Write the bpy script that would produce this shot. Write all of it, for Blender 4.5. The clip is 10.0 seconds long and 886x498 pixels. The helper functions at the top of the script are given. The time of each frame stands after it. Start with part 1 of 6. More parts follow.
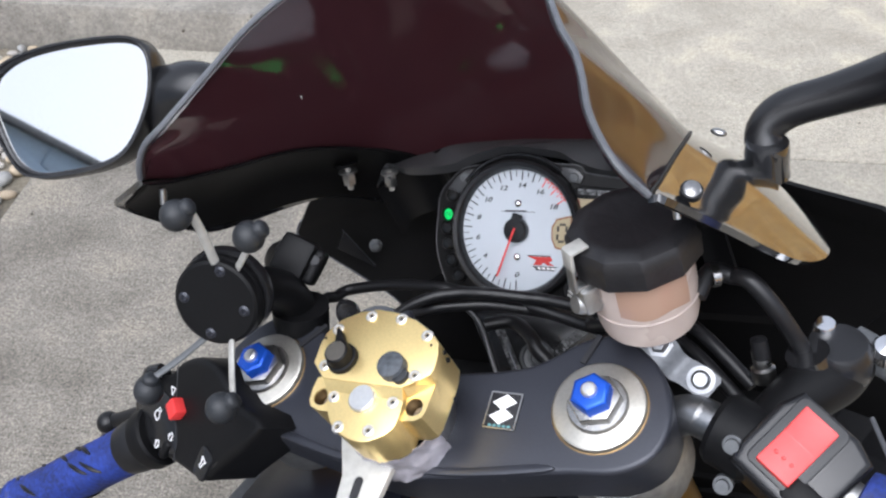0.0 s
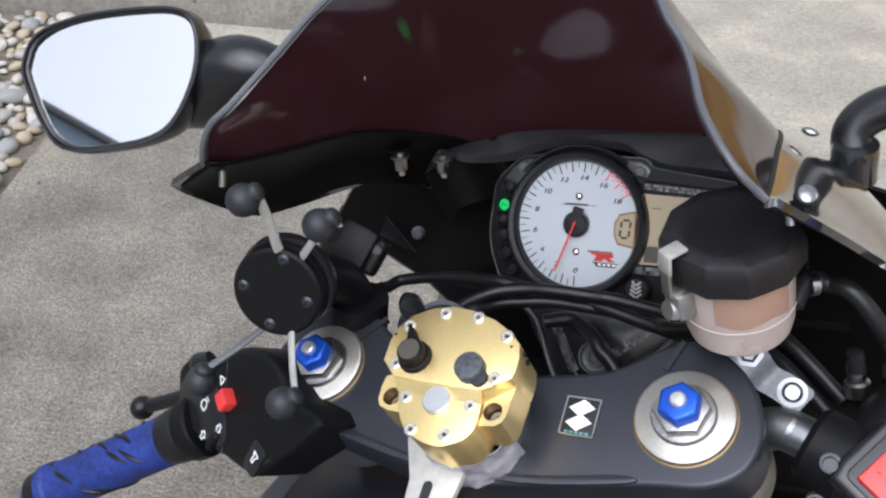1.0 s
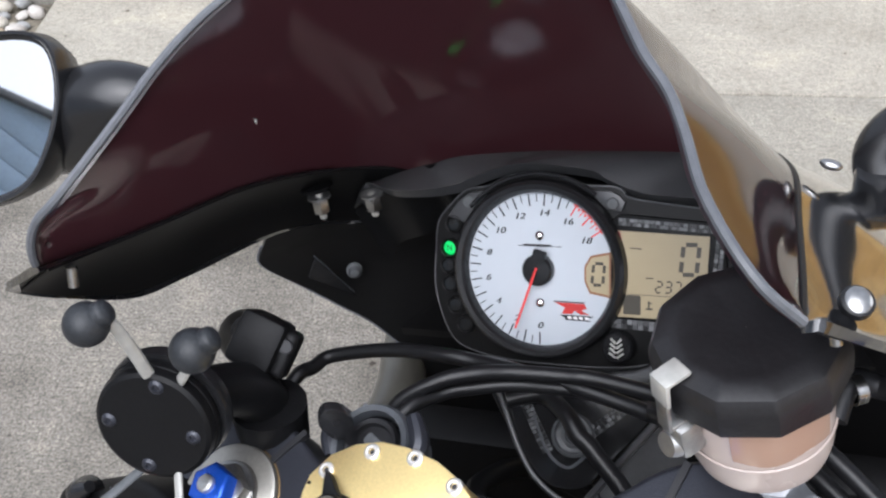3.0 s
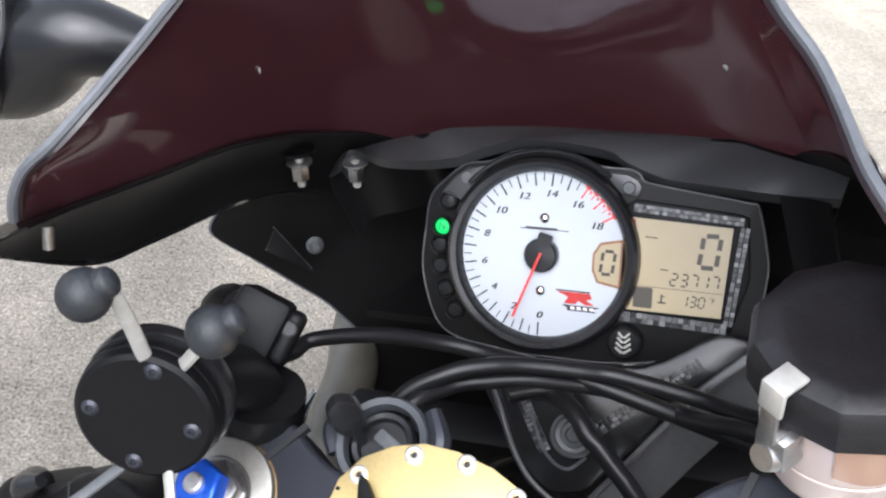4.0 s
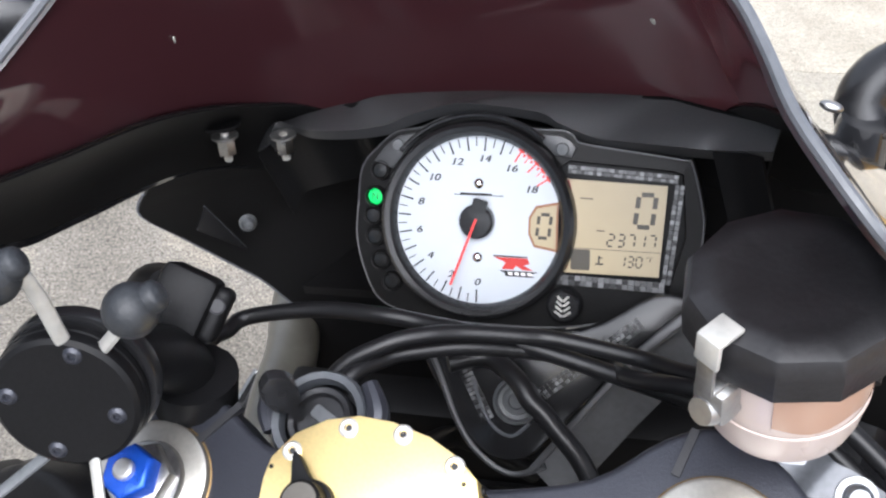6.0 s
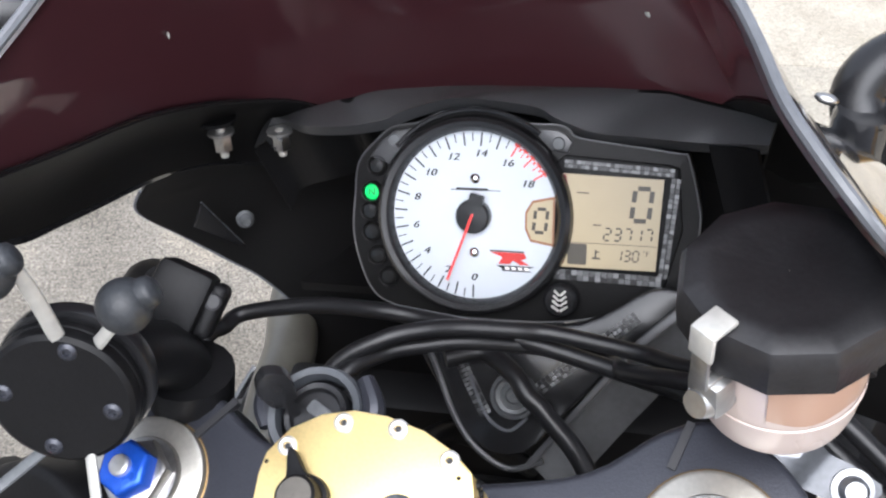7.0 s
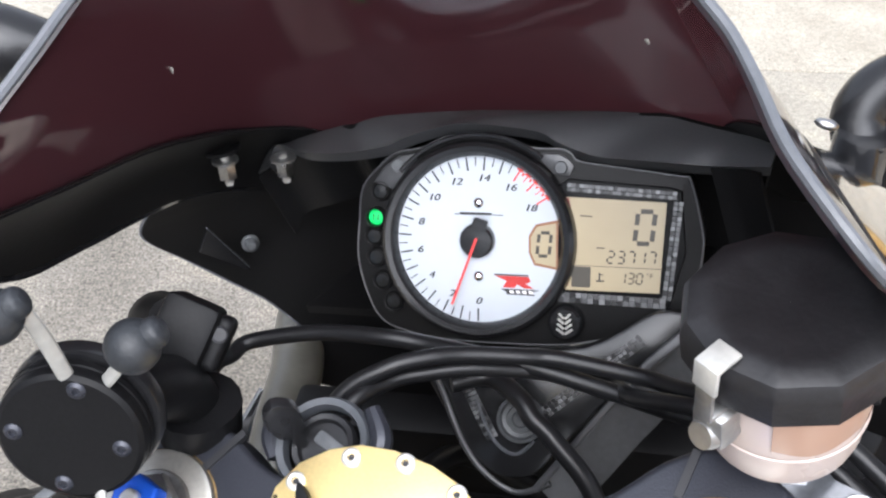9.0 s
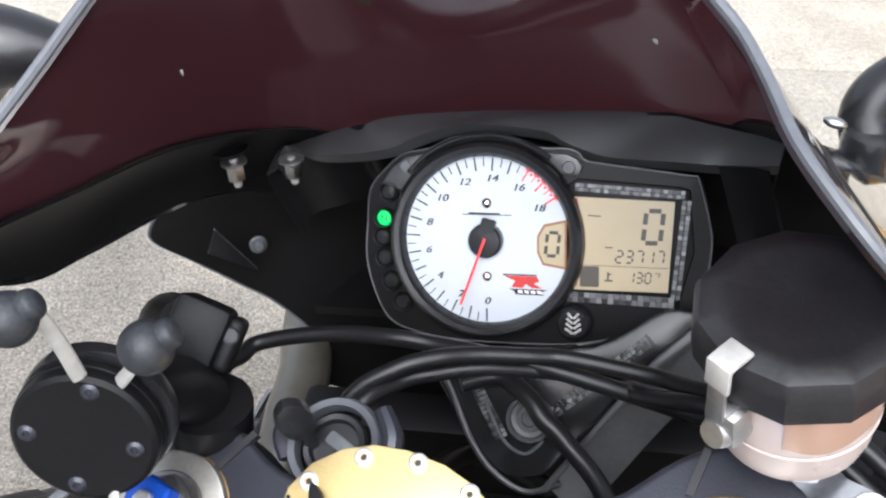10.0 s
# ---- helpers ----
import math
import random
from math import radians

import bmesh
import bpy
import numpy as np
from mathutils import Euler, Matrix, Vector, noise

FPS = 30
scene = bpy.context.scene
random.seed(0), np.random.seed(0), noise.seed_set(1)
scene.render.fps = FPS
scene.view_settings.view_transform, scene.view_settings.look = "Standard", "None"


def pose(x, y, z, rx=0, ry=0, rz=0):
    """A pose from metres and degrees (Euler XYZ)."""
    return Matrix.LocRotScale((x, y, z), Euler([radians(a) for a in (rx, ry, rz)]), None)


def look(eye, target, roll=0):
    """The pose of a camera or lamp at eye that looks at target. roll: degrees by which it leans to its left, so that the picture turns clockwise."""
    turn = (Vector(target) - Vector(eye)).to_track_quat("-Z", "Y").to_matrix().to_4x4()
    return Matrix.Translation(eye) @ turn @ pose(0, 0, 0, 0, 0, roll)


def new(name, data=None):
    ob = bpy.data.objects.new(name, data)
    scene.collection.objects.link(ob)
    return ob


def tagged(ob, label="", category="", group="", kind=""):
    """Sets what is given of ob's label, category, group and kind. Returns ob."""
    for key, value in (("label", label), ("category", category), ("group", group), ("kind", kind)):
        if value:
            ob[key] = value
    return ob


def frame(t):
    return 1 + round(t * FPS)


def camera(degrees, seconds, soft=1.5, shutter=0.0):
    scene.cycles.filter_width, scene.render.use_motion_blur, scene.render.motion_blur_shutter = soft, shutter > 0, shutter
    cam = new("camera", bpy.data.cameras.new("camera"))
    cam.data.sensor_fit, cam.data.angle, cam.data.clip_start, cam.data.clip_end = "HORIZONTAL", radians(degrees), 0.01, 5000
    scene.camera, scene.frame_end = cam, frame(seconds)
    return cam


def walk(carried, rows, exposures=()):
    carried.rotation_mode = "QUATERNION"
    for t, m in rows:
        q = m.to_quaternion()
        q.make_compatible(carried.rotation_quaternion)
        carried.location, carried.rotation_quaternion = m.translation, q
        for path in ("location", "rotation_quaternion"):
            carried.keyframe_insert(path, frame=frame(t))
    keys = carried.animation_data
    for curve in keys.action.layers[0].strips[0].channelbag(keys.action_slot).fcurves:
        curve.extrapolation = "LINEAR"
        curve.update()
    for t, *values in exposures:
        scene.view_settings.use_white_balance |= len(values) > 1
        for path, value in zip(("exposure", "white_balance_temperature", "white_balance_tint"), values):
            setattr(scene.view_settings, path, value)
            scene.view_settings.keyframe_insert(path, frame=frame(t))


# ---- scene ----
cam = camera(47.38, 10.0, 2.3)
PATH = [
    (0, (0.0378, -0.0148, 1.2645), (-0.0082, 1.2004, 0.3866), 2.05),
    (0.5, (0.0151, -0.0148, 1.2558), (-0.0571, 1.1885, 0.3633), 3.04),
    (1, (-0.0078, 0.0078, 1.2529), (-0.039, 1.2068, 0.3522), 4.42),
    (1.5, (-0.0051, 0.0311, 1.2391), (0.0212, 1.2065, 0.3076), 4.77),
    (2, (-0.0051, 0.065, 1.2261), (0.0763, 1.2235, 0.2769), 5.68),
    (2.5, (0.0015, 0.1044, 1.2307), (0.0907, 1.2499, 0.2666), 4.11),
    (3, (0.007, 0.1504, 1.2268), (0.0245, 1.3015, 0.2654), 1.57),
    (3.2, (-0.009, 0.1723, 1.2005), (0.0572, 1.3127, 0.2285), 5.04),
    (4.3, (-0.0566, 0.1907, 1.1893), (0.1853, 1.3144, 0.2256), 10.44),
    (4.5, (-0.0522, 0.1931, 1.1894), (0.2162, 1.3168, 0.233), 10.51),
    (5, (-0.0566, 0.1901, 1.1854), (0.2053, 1.3033, 0.2148), 10.36),
    (5.5, (-0.0506, 0.192, 1.1819), (0.2318, 1.2947, 0.2051), 10.97),
    (7, (-0.0446, 0.1913, 1.1805), (0.2382, 1.2866, 0.1956), 10.54),
    (7.5, (-0.0428, 0.1885, 1.1861), (0.242, 1.2861, 0.2044), 10.02),
    (8, (-0.0439, 0.1922, 1.1872), (0.2323, 1.2915, 0.2048), 9.62),
    (8.5, (-0.045, 0.1916, 1.1876), (0.2311, 1.2954, 0.2102), 9.36),
    (9, (-0.0449, 0.1953, 1.1886), (0.2308, 1.299, 0.2111), 9.39),
    (9.5, (-0.0455, 0.1969, 1.188), (0.23, 1.3009, 0.2108), 9.1),
    (10, (-0.0476, 0.1948, 1.189), (0.223, 1.2996, 0.2113), 8.95),
]
walk(cam, [(t, look(eye, target, roll)) for t, eye, target, roll in PATH], [(0.0, 0.44, 5930, 12), (0.5, 0.26, 5930, 12), (1.0, 0.22, 5930, 12), (2.0, 0.16, 5930, 12), (3.0, 0.52, 5950, 12), (4.4, 1.02, 6000, 12), (10.0, 1.05, 6000, 12)])

# ---- world, sun, sky ----
world = bpy.data.worlds.new("overcast_sky")
scene.world = world
world.use_nodes = True
wn = world.node_tree.nodes
sky = wn.new("ShaderNodeTexSky")
sky.sky_type = "NISHITA"
sky.sun_disc = False
sky.sun_elevation, sky.sun_rotation = radians(53), radians(197)
sky.dust_density, sky.air_density, sky.ozone_density = 6.0, 1.0, 1.0
wn["Background"].inputs["Strength"].default_value = 0.15
# thin high cloud: the blue is washed out and lifted
wash, veil = wn.new("ShaderNodeHueSaturation"), wn.new("ShaderNodeMix")
wash.inputs["Saturation"].default_value = 0.35
veil.data_type = "RGBA"
veil.inputs["Factor"].default_value = 0.35
veil.inputs["B"].default_value = (5.2, 5.4, 5.8, 1)
world.node_tree.links.new(sky.outputs["Color"], wash.inputs["Color"])
world.node_tree.links.new(wash.outputs["Color"], veil.inputs["A"])
world.node_tree.links.new(veil.outputs["Result"], wn["Background"].inputs["Color"])

sun_data = bpy.data.lights.new("sun", "SUN")
sun_data.energy, sun_data.angle, sun_data.color = 2.4, radians(75), (1.0, 0.985, 0.965)
sun = new("sun", sun_data)
sun.matrix_world = look((-0.7, -2.3, 3.2), (0, 0, 0))


# ---- materials ----
def material(name, color, rough=0.5, metal=0.0, vary=0.12, grain=300.0, stain=12.0, bump=0.0, coat=0.0, spec=0.5, second=None):
    """A procedural surface: two scales of colour variation, uneven roughness and fine relief."""
    m = bpy.data.materials.new(name)
    m.use_nodes = True
    nt = m.node_tree
    nodes, links = nt.nodes, nt.links
    b = nodes["Principled BSDF"]
    b.inputs["Metallic"].default_value = metal
    b.inputs["Coat Weight"].default_value = coat
    b.inputs["Coat Roughness"].default_value = 0.04
    b.inputs["Specular IOR Level"].default_value = spec
    tc = nodes.new("ShaderNodeTexCoord")
    fine, broad = nodes.new("ShaderNodeTexNoise"), nodes.new("ShaderNodeTexNoise")
    fine.inputs["Scale"].default_value, broad.inputs["Scale"].default_value = grain, stain
    fine.inputs["Detail"].default_value, broad.inputs["Detail"].default_value = 3.0, 4.0
    both = nodes.new("ShaderNodeMath")
    both.operation = "ADD"
    for n, s in ((fine, 0), (broad, 1)):
        links.new(tc.outputs["Object"], n.inputs["Vector"])
        links.new(n.outputs["Fac"], both.inputs[s])
    span = nodes.new("ShaderNodeMapRange")
    span.inputs["From Min"].default_value, span.inputs["From Max"].default_value = 0.7, 1.3
    links.new(both.outputs[0], span.inputs["Value"])
    mix = nodes.new("ShaderNodeMix")
    mix.data_type = "RGBA"
    low = [c * (1 - vary) for c in color]
    high = second or [min(1.0, c * (1 + vary)) for c in color]
    mix.inputs["A"].default_value, mix.inputs["B"].default_value = (*low, 1), (*high, 1)
    links.new(span.outputs["Result"], mix.inputs["Factor"])
    links.new(mix.outputs["Result"], b.inputs["Base Color"])
    rr = nodes.new("ShaderNodeMapRange")
    rr.inputs["To Min"].default_value, rr.inputs["To Max"].default_value = max(0.02, rough * 0.8), min(1.0, rough * 1.2)
    links.new(broad.outputs["Fac"], rr.inputs["Value"])
    links.new(rr.outputs["Result"], b.inputs["Roughness"])
    if bump:
        bp = nodes.new("ShaderNodeBump")
        bp.inputs["Strength"].default_value, bp.inputs["Distance"].default_value = bump, 0.001
        links.new(fine.outputs["Fac"], bp.inputs["Height"])
        links.new(bp.outputs["Normal"], b.inputs["Normal"])
    return m


def concrete(name, base, dark, grit=1.0):
    """Broom-finished, weathered concrete: sand grain, cross brushing, blotches and dark specks."""
    m = bpy.data.materials.new(name)
    m.use_nodes = True
    nt = m.node_tree
    nodes, links = nt.nodes, nt.links
    b = nodes["Principled BSDF"]
    b.inputs["Roughness"].default_value = 0.88
    b.inputs["Specular IOR Level"].default_value = 0.3
    tc = nodes.new("ShaderNodeTexCoord")
    mp = nodes.new("ShaderNodeMapping")
    mp.inputs["Scale"].default_value = (40, 260, 40)
    links.new(tc.outputs["Object"], mp.inputs["Vector"])

    def noise_at(scale, detail, vector=None, rough=0.6):
        n = nodes.new("ShaderNodeTexNoise")
        n.inputs["Scale"].default_value, n.inputs["Detail"].default_value, n.inputs["Roughness"].default_value = scale, detail, rough
        links.new(vector or tc.outputs["Object"], n.inputs["Vector"])
        return n

    blot, sand, brush, speck, mottle = noise_at(4.5, 7), noise_at(210, 5, rough=0.8), noise_at(1.0, 3, mp.outputs["Vector"]), noise_at(42, 2), noise_at(70, 6, rough=0.75)

    def ramp(src, stops):
        r = nodes.new("ShaderNodeValToRGB")
        r.color_ramp.elements[0].position, r.color_ramp.elements[0].color = stops[0][0], (*stops[0][1], 1)
        r.color_ramp.elements[1].position, r.color_ramp.elements[1].color = stops[-1][0], (*stops[-1][1], 1)
        for pos, col in stops[1:-1]:
            r.color_ramp.elements.new(pos).color = (*col, 1)
        links.new(src.outputs["Fac"], r.inputs["Fac"])
        return r

    def times(a, c):
        x = nodes.new("ShaderNodeMix")
        x.data_type, x.blend_type = "RGBA", "MULTIPLY"
        x.inputs["Factor"].default_value = 1.0
        links.new(a, x.inputs["A"])
        links.new(c, x.inputs["B"])
        return x.outputs["Result"]

    col = ramp(blot, [(0.34, dark), (0.47, tuple(0.35 * a + 0.65 * c for a, c in zip(dark, base))), (0.55, base), (0.70, (min(1, base[0] * 1.30), min(1, base[1] * 1.27), base[2] * 1.20))]).outputs["Color"]
    col = times(col, ramp(sand, [(0.36, (1 - 0.64 * grit, 1 - 0.65 * grit, 1 - 0.67 * grit)), (0.5, (0.97, 0.97, 0.97)), (0.64, (1 + 0.70 * grit, 1 + 0.67 * grit, 1 + 0.58 * grit))]).outputs["Color"])
    col = times(col, ramp(brush, [(0.3, (0.88, 0.87, 0.86)), (0.6, (1.05, 1.05, 1.04))]).outputs["Color"])
    col = times(col, ramp(speck, [(0.25, (0.30, 0.28, 0.25)), (0.31, (1, 1, 1))]).outputs["Color"])
    col = times(col, ramp(mottle, [(0.36, (0.80, 0.79, 0.78)), (0.5, (1.0, 1.0, 1.0)), (0.64, (1.18, 1.17, 1.15))]).outputs["Color"])
    links.new(col, b.inputs["Base Color"])
    add = nodes.new("ShaderNodeMath")
    add.operation = "ADD"
    links.new(sand.outputs["Fac"], add.inputs[0])
    links.new(brush.outputs["Fac"], add.inputs[1])
    bp = nodes.new("ShaderNodeBump")
    bp.inputs["Strength"].default_value, bp.inputs["Distance"].default_value = 0.55, 0.004
    links.new(add.outputs[0], bp.inputs["Height"])
    links.new(bp.outputs["Normal"], b.inputs["Normal"])
    return m


def by_piece(name, stops, rough=0.8, bump=0.3, grain=120.0):
    """A surface whose colour differs from piece to piece."""
    m = material(name, (0.5, 0.5, 0.5), rough, grain=grain, stain=25.0, vary=0.25, bump=bump)
    nodes, links = m.node_tree.nodes, m.node_tree.links
    info = nodes.new("ShaderNodeObjectInfo")
    ramp = nodes.new("ShaderNodeValToRGB")
    ramp.color_ramp.interpolation = "CONSTANT"
    for i, c in enumerate(stops):
        e = ramp.color_ramp.elements[i] if i < 2 else ramp.color_ramp.elements.new(0.5)
        e.position, e.color = i / len(stops), (*c, 1)
    links.new(info.outputs["Random"], ramp.inputs["Fac"])
    mul = nodes.new("ShaderNodeMix")
    mul.data_type, mul.blend_type = "RGBA", "MULTIPLY"
    mul.inputs["Factor"].default_value = 1.0
    links.new(ramp.outputs["Color"], mul.inputs["A"])
    b = nodes["Principled BSDF"]
    old = b.inputs["Base Color"].links[0].from_socket
    twice = nodes.new("ShaderNodeMix")
    twice.data_type, twice.blend_type = "RGBA", "ADD"
    twice.inputs["Factor"].default_value = 1.0
    links.new(old, twice.inputs["A"])
    links.new(old, twice.inputs["B"])
    links.new(twice.outputs["Result"], mul.inputs["B"])
    links.new(mul.outputs["Result"], b.inputs["Base Color"])
    return m


def emitting(name, color, strength, base=0.4):
    m = material(name, [c * base for c in color], 0.35, vary=0.02)
    b = m.node_tree.nodes["Principled BSDF"]
    b.inputs["Emission Color"].default_value = (*color, 1)
    b.inputs["Emission Strength"].default_value = strength
    return m


M_CONC = concrete("weathered_concrete", (0.230, 0.213, 0.186), (0.148, 0.136, 0.116))
# same concrete with the brighter daylight put into its colour
M_CONC_SUNLIT = concrete("sunlit_concrete", (0.350, 0.328, 0.280), (0.29, 0.27, 0.228), 0.55)
M_KERB = concrete("old_kerb_concrete", (0.255, 0.240, 0.215), (0.185, 0.172, 0.152), 0.35)
M_SOIL = material("dark_soil", (0.16, 0.14, 0.105), 0.95, vary=0.5, grain=90, stain=9, bump=0.8)
M_STONE = by_piece("river_stone", [(0.42, 0.39, 0.33), (0.33, 0.31, 0.28), (0.27, 0.27, 0.26), (0.46, 0.43, 0.39), (0.38, 0.31, 0.22), (0.17, 0.17, 0.17)])
M_GLOSSBLACK = material("black_gloss_paint", (0.012, 0.012, 0.013), 0.09, vary=0.1, grain=40, coat=1.0, spec=0.8)


def tinted(name, tint, rough):
    """Smoked acrylic: daylight glows through it dimly, and it is glossy by its Fresnel reflection."""
    m = bpy.data.materials.new(name)
    m.use_nodes = True
    nodes, links = m.node_tree.nodes, m.node_tree.links
    nodes.remove(nodes["Principled BSDF"])
    clear, gloss, mix, fr = (nodes.new(k) for k in ("ShaderNodeBsdfTranslucent", "ShaderNodeBsdfGlossy", "ShaderNodeMixShader", "ShaderNodeFresnel"))
    tc, scuff, ramp = nodes.new("ShaderNodeTexCoord"), nodes.new("ShaderNodeTexNoise"), nodes.new("ShaderNodeMapRange")
    scuff.inputs["Scale"].default_value, scuff.inputs["Detail"].default_value = 14.0, 6.0
    links.new(tc.outputs["Object"], scuff.inputs["Vector"])
    ramp.inputs["To Min"].default_value, ramp.inputs["To Max"].default_value = rough * 0.5, rough * 2.2
    links.new(scuff.outputs["Fac"], ramp.inputs["Value"])
    links.new(ramp.outputs["Result"], gloss.inputs["Roughness"])
    clear.inputs["Color"].default_value = (*tint, 1)
    gloss.inputs["Color"].default_value = (0.9, 0.9, 0.9, 1)
    fr.inputs["IOR"].default_value = 1.46
    links.new(fr.outputs["Fac"], mix.inputs["Fac"])
    links.new(clear.outputs["BSDF"], mix.inputs[1])
    links.new(gloss.outputs["BSDF"], mix.inputs[2])
    links.new(mix.outputs["Shader"], nodes["Material Output"].inputs["Surface"])
    return m


M_SCREEN = tinted("dark_smoked_acrylic", (0.245, 0.142, 0.155), 0.05)
M_TRIM = material("grey_rubber_trim", (0.095, 0.10, 0.11), 0.42, vary=0.15)
M_PLASTIC = material("satin_black_plastic", (0.012, 0.012, 0.013), 0.26, vary=0.2, grain=900, bump=0.06)
M_INNER = material("black_inner_lining", (0.006, 0.0058, 0.006), 0.5, vary=0.2, grain=700, bump=0.1, spec=0.22)
M_MATTE = material("matte_black_plastic", (0.006, 0.006, 0.0065), 0.46, vary=0.25, grain=600, bump=0.10, spec=0.15)
M_DASH = material("grained_dash_plastic", (0.052, 0.053, 0.056), 0.30, vary=0.15, grain=1400, bump=0.12)
M_RUBBER = material("black_rubber", (0.010, 0.010, 0.011), 0.36, vary=0.2, grain=500, bump=0.05, spec=0.32)
M_BALL = material("grey_rubber_cap", (0.019, 0.021, 0.024), 0.50, vary=0.3, grain=700, stain=60, bump=0.2, spec=0.4)
M_ARM = material("satin_alloy_arm", (0.50, 0.49, 0.455), 0.40, metal=0.35, vary=0.15, grain=200)
M_CLAMP = material("grey_black_anodised", (0.034, 0.036, 0.045), 0.33, metal=0.4, vary=0.12, grain=1200, stain=20, bump=0.12)
M_GOLD = material("gold_anodised_alloy", (0.93, 0.71, 0.315), 0.33, metal=0.85, vary=0.07, grain=900, stain=25, bump=0.05)
M_STEEL = material("brushed_steel", (0.40, 0.395, 0.385), 0.28, metal=1.0, vary=0.18, grain=500, stain=40, bump=0.08)
M_CAP = material("turned_alloy_cap", (0.49, 0.47, 0.42), 0.38, metal=0.9, vary=0.10, grain=500, stain=40, bump=0.05)
M_DULL = material("dull_cast_alloy", (0.34, 0.34, 0.335), 0.44, metal=0.9, vary=0.2, grain=250, stain=30, bump=0.2)
M_BRONZE = material("bronze_edge", (0.24, 0.16, 0.075), 0.42, metal=1.0, vary=0.2)
M_BLUE = material("blue_anodised", (0.016, 0.085, 0.50), 0.28, metal=0.45, vary=0.12, grain=600, stain=50)
M_GRIPBLUE = material("blue_grip_rubber", (0.010, 0.026, 0.165), 0.60, vary=0.55, grain=350, stain=55, bump=0.4)
M_RED = material("red_switch_plastic", (0.74, 0.050, 0.048), 0.38, vary=0.10, grain=200)
M_WHITE = material("white_print", (0.80, 0.80, 0.80), 0.5, vary=0.03)
M_BLACKPRINT = material("black_print", (0.012, 0.012, 0.014), 0.55, vary=0.05)
M_DIAL = material("white_dial_face", (0.50, 0.54, 0.585), 0.40, vary=0.02, grain=100)
M_LCD = material("tan_lcd_panel", (0.40, 0.33, 0.205), 0.30, vary=0.04, grain=60, stain=14)
M_LCDINK = material("lcd_segment", (0.055, 0.048, 0.035), 0.4, vary=0.05)
M_RESBODY = material("milky_reservoir_plastic", (0.45, 0.375, 0.335), 0.28, vary=0.07, grain=40, stain=30)
M_FLUID = material("amber_fluid", (0.34, 0.220, 0.160), 0.20, vary=0.06, grain=20, stain=15)
M_MIRROR = material("mirror_silver", (0.92, 0.93, 0.94), 0.02, metal=1.0, vary=0.01)
M_MIRROR.node_tree.nodes["Principled BSDF"].inputs["Roughness"].default_value = 0.02
M_GREEN = emitting("green_lamp", (0.02, 0.80, 0.16), 0.03, 0.9)
M_KEYPLATE = material("worn_grey_plate", (0.10, 0.105, 0.11), 0.55, metal=0.3, vary=0.2, grain=300)
M_TAPE = material("crumpled_clear_tape", (0.30, 0.285, 0.31), 0.10, vary=0.5, grain=60, stain=45, bump=0.6)
M_CHROME = material("chrome", (0.86, 0.86, 0.87), 0.10, metal=1.0, vary=0.04)
M_SIDING = material("blue_grey_siding", (0.30, 0.40, 0.52), 0.7, vary=0.1, grain=30, stain=1.5)
M_FENCE = by_piece("golden_cedar", [(0.72, 0.44, 0.14), (0.66, 0.39, 0.12), (0.78, 0.50, 0.18), (0.60, 0.34, 0.10)], rough=0.7, grain=25)
M_SCREWCAP = material("worn_black_cap_plastic", (0.013, 0.0125, 0.0135), 0.42, vary=0.3, grain=500, stain=60, bump=0.12, spec=0.4)
M_COVER = material("satin_grey_cover", (0.055, 0.056, 0.058), 0.40, vary=0.2, grain=300, stain=20)
M_ZINC = material("zinc_plated_steel", (0.23, 0.235, 0.245), 0.34, metal=0.95, vary=0.15, grain=300, stain=40, bump=0.08)
M_BRACKET = material("dull_plated_steel", (0.085, 0.088, 0.094), 0.40, metal=0.9, vary=0.25, grain=300, stain=40, bump=0.08)
M_BRIGHT = material("bright_turned_steel", (0.60, 0.60, 0.59), 0.36, metal=0.8, vary=0.08, grain=500, bump=0.05)
M_DUCT = material("scuffed_grey_duct", (0.082, 0.078, 0.066), 0.30, vary=0.3, grain=60, stain=18)
M_MOSAIC = material("pale_chequered_edge", (0.5, 0.5, 0.5), 0.30, vary=0.1)
_n, _l = M_MOSAIC.node_tree.nodes, M_MOSAIC.node_tree.links
_geo, _ramp = _n.new("ShaderNodeNewGeometry"), _n.new("ShaderNodeValToRGB")
_ramp.color_ramp.elements[0].color, _ramp.color_ramp.elements[1].color = (0.012, 0.012, 0.013, 1), (0.24, 0.245, 0.25, 1)
_ramp.color_ramp.elements[0].position = 0.25
_l.new(_geo.outputs["Random Per Island"], _ramp.inputs["Fac"])
_l.new(_ramp.outputs["Color"], _n["Principled BSDF"].inputs["Base Color"])
M_TYRE = material("tyre_rubber", (0.02, 0.02, 0.02), 0.8, vary=0.3, grain=200, bump=0.3)

# ---- mesh tools ----
V = Vector


def axes(o, z, x=(1, 0, 0)):
    """A placing matrix at o whose z axis runs along z and whose x axis lies near x."""
    z = V(z).normalized()
    x = (V(x) - z * V(x).dot(z)).normalized()
    y = z.cross(x)
    m = Matrix((x, y, z)).transposed().to_4x4()
    m.translation = V(o)
    return m


def smooth_path(pts, n=6, closed=False):
    """Catmull-Rom through points of any dimension."""
    p = [np.array(q, float) for q in pts]
    out = []
    k = len(p)
    for i in range(k if closed else k - 1):
        a, b, c, d = (p[(i + j) % k] if closed else p[min(max(i + j, 0), k - 1)] for j in (-1, 0, 1, 2))
        for s in range(n):
            u = s / n
            out.append(0.5 * (2 * b + (c - a) * u + (2 * a - 5 * b + 4 * c - d) * u * u + (3 * b - a - 3 * c + d) * u**3))
    if not closed:
        out.append(p[-1])
    return [tuple(float(v) for v in q) for q in out]


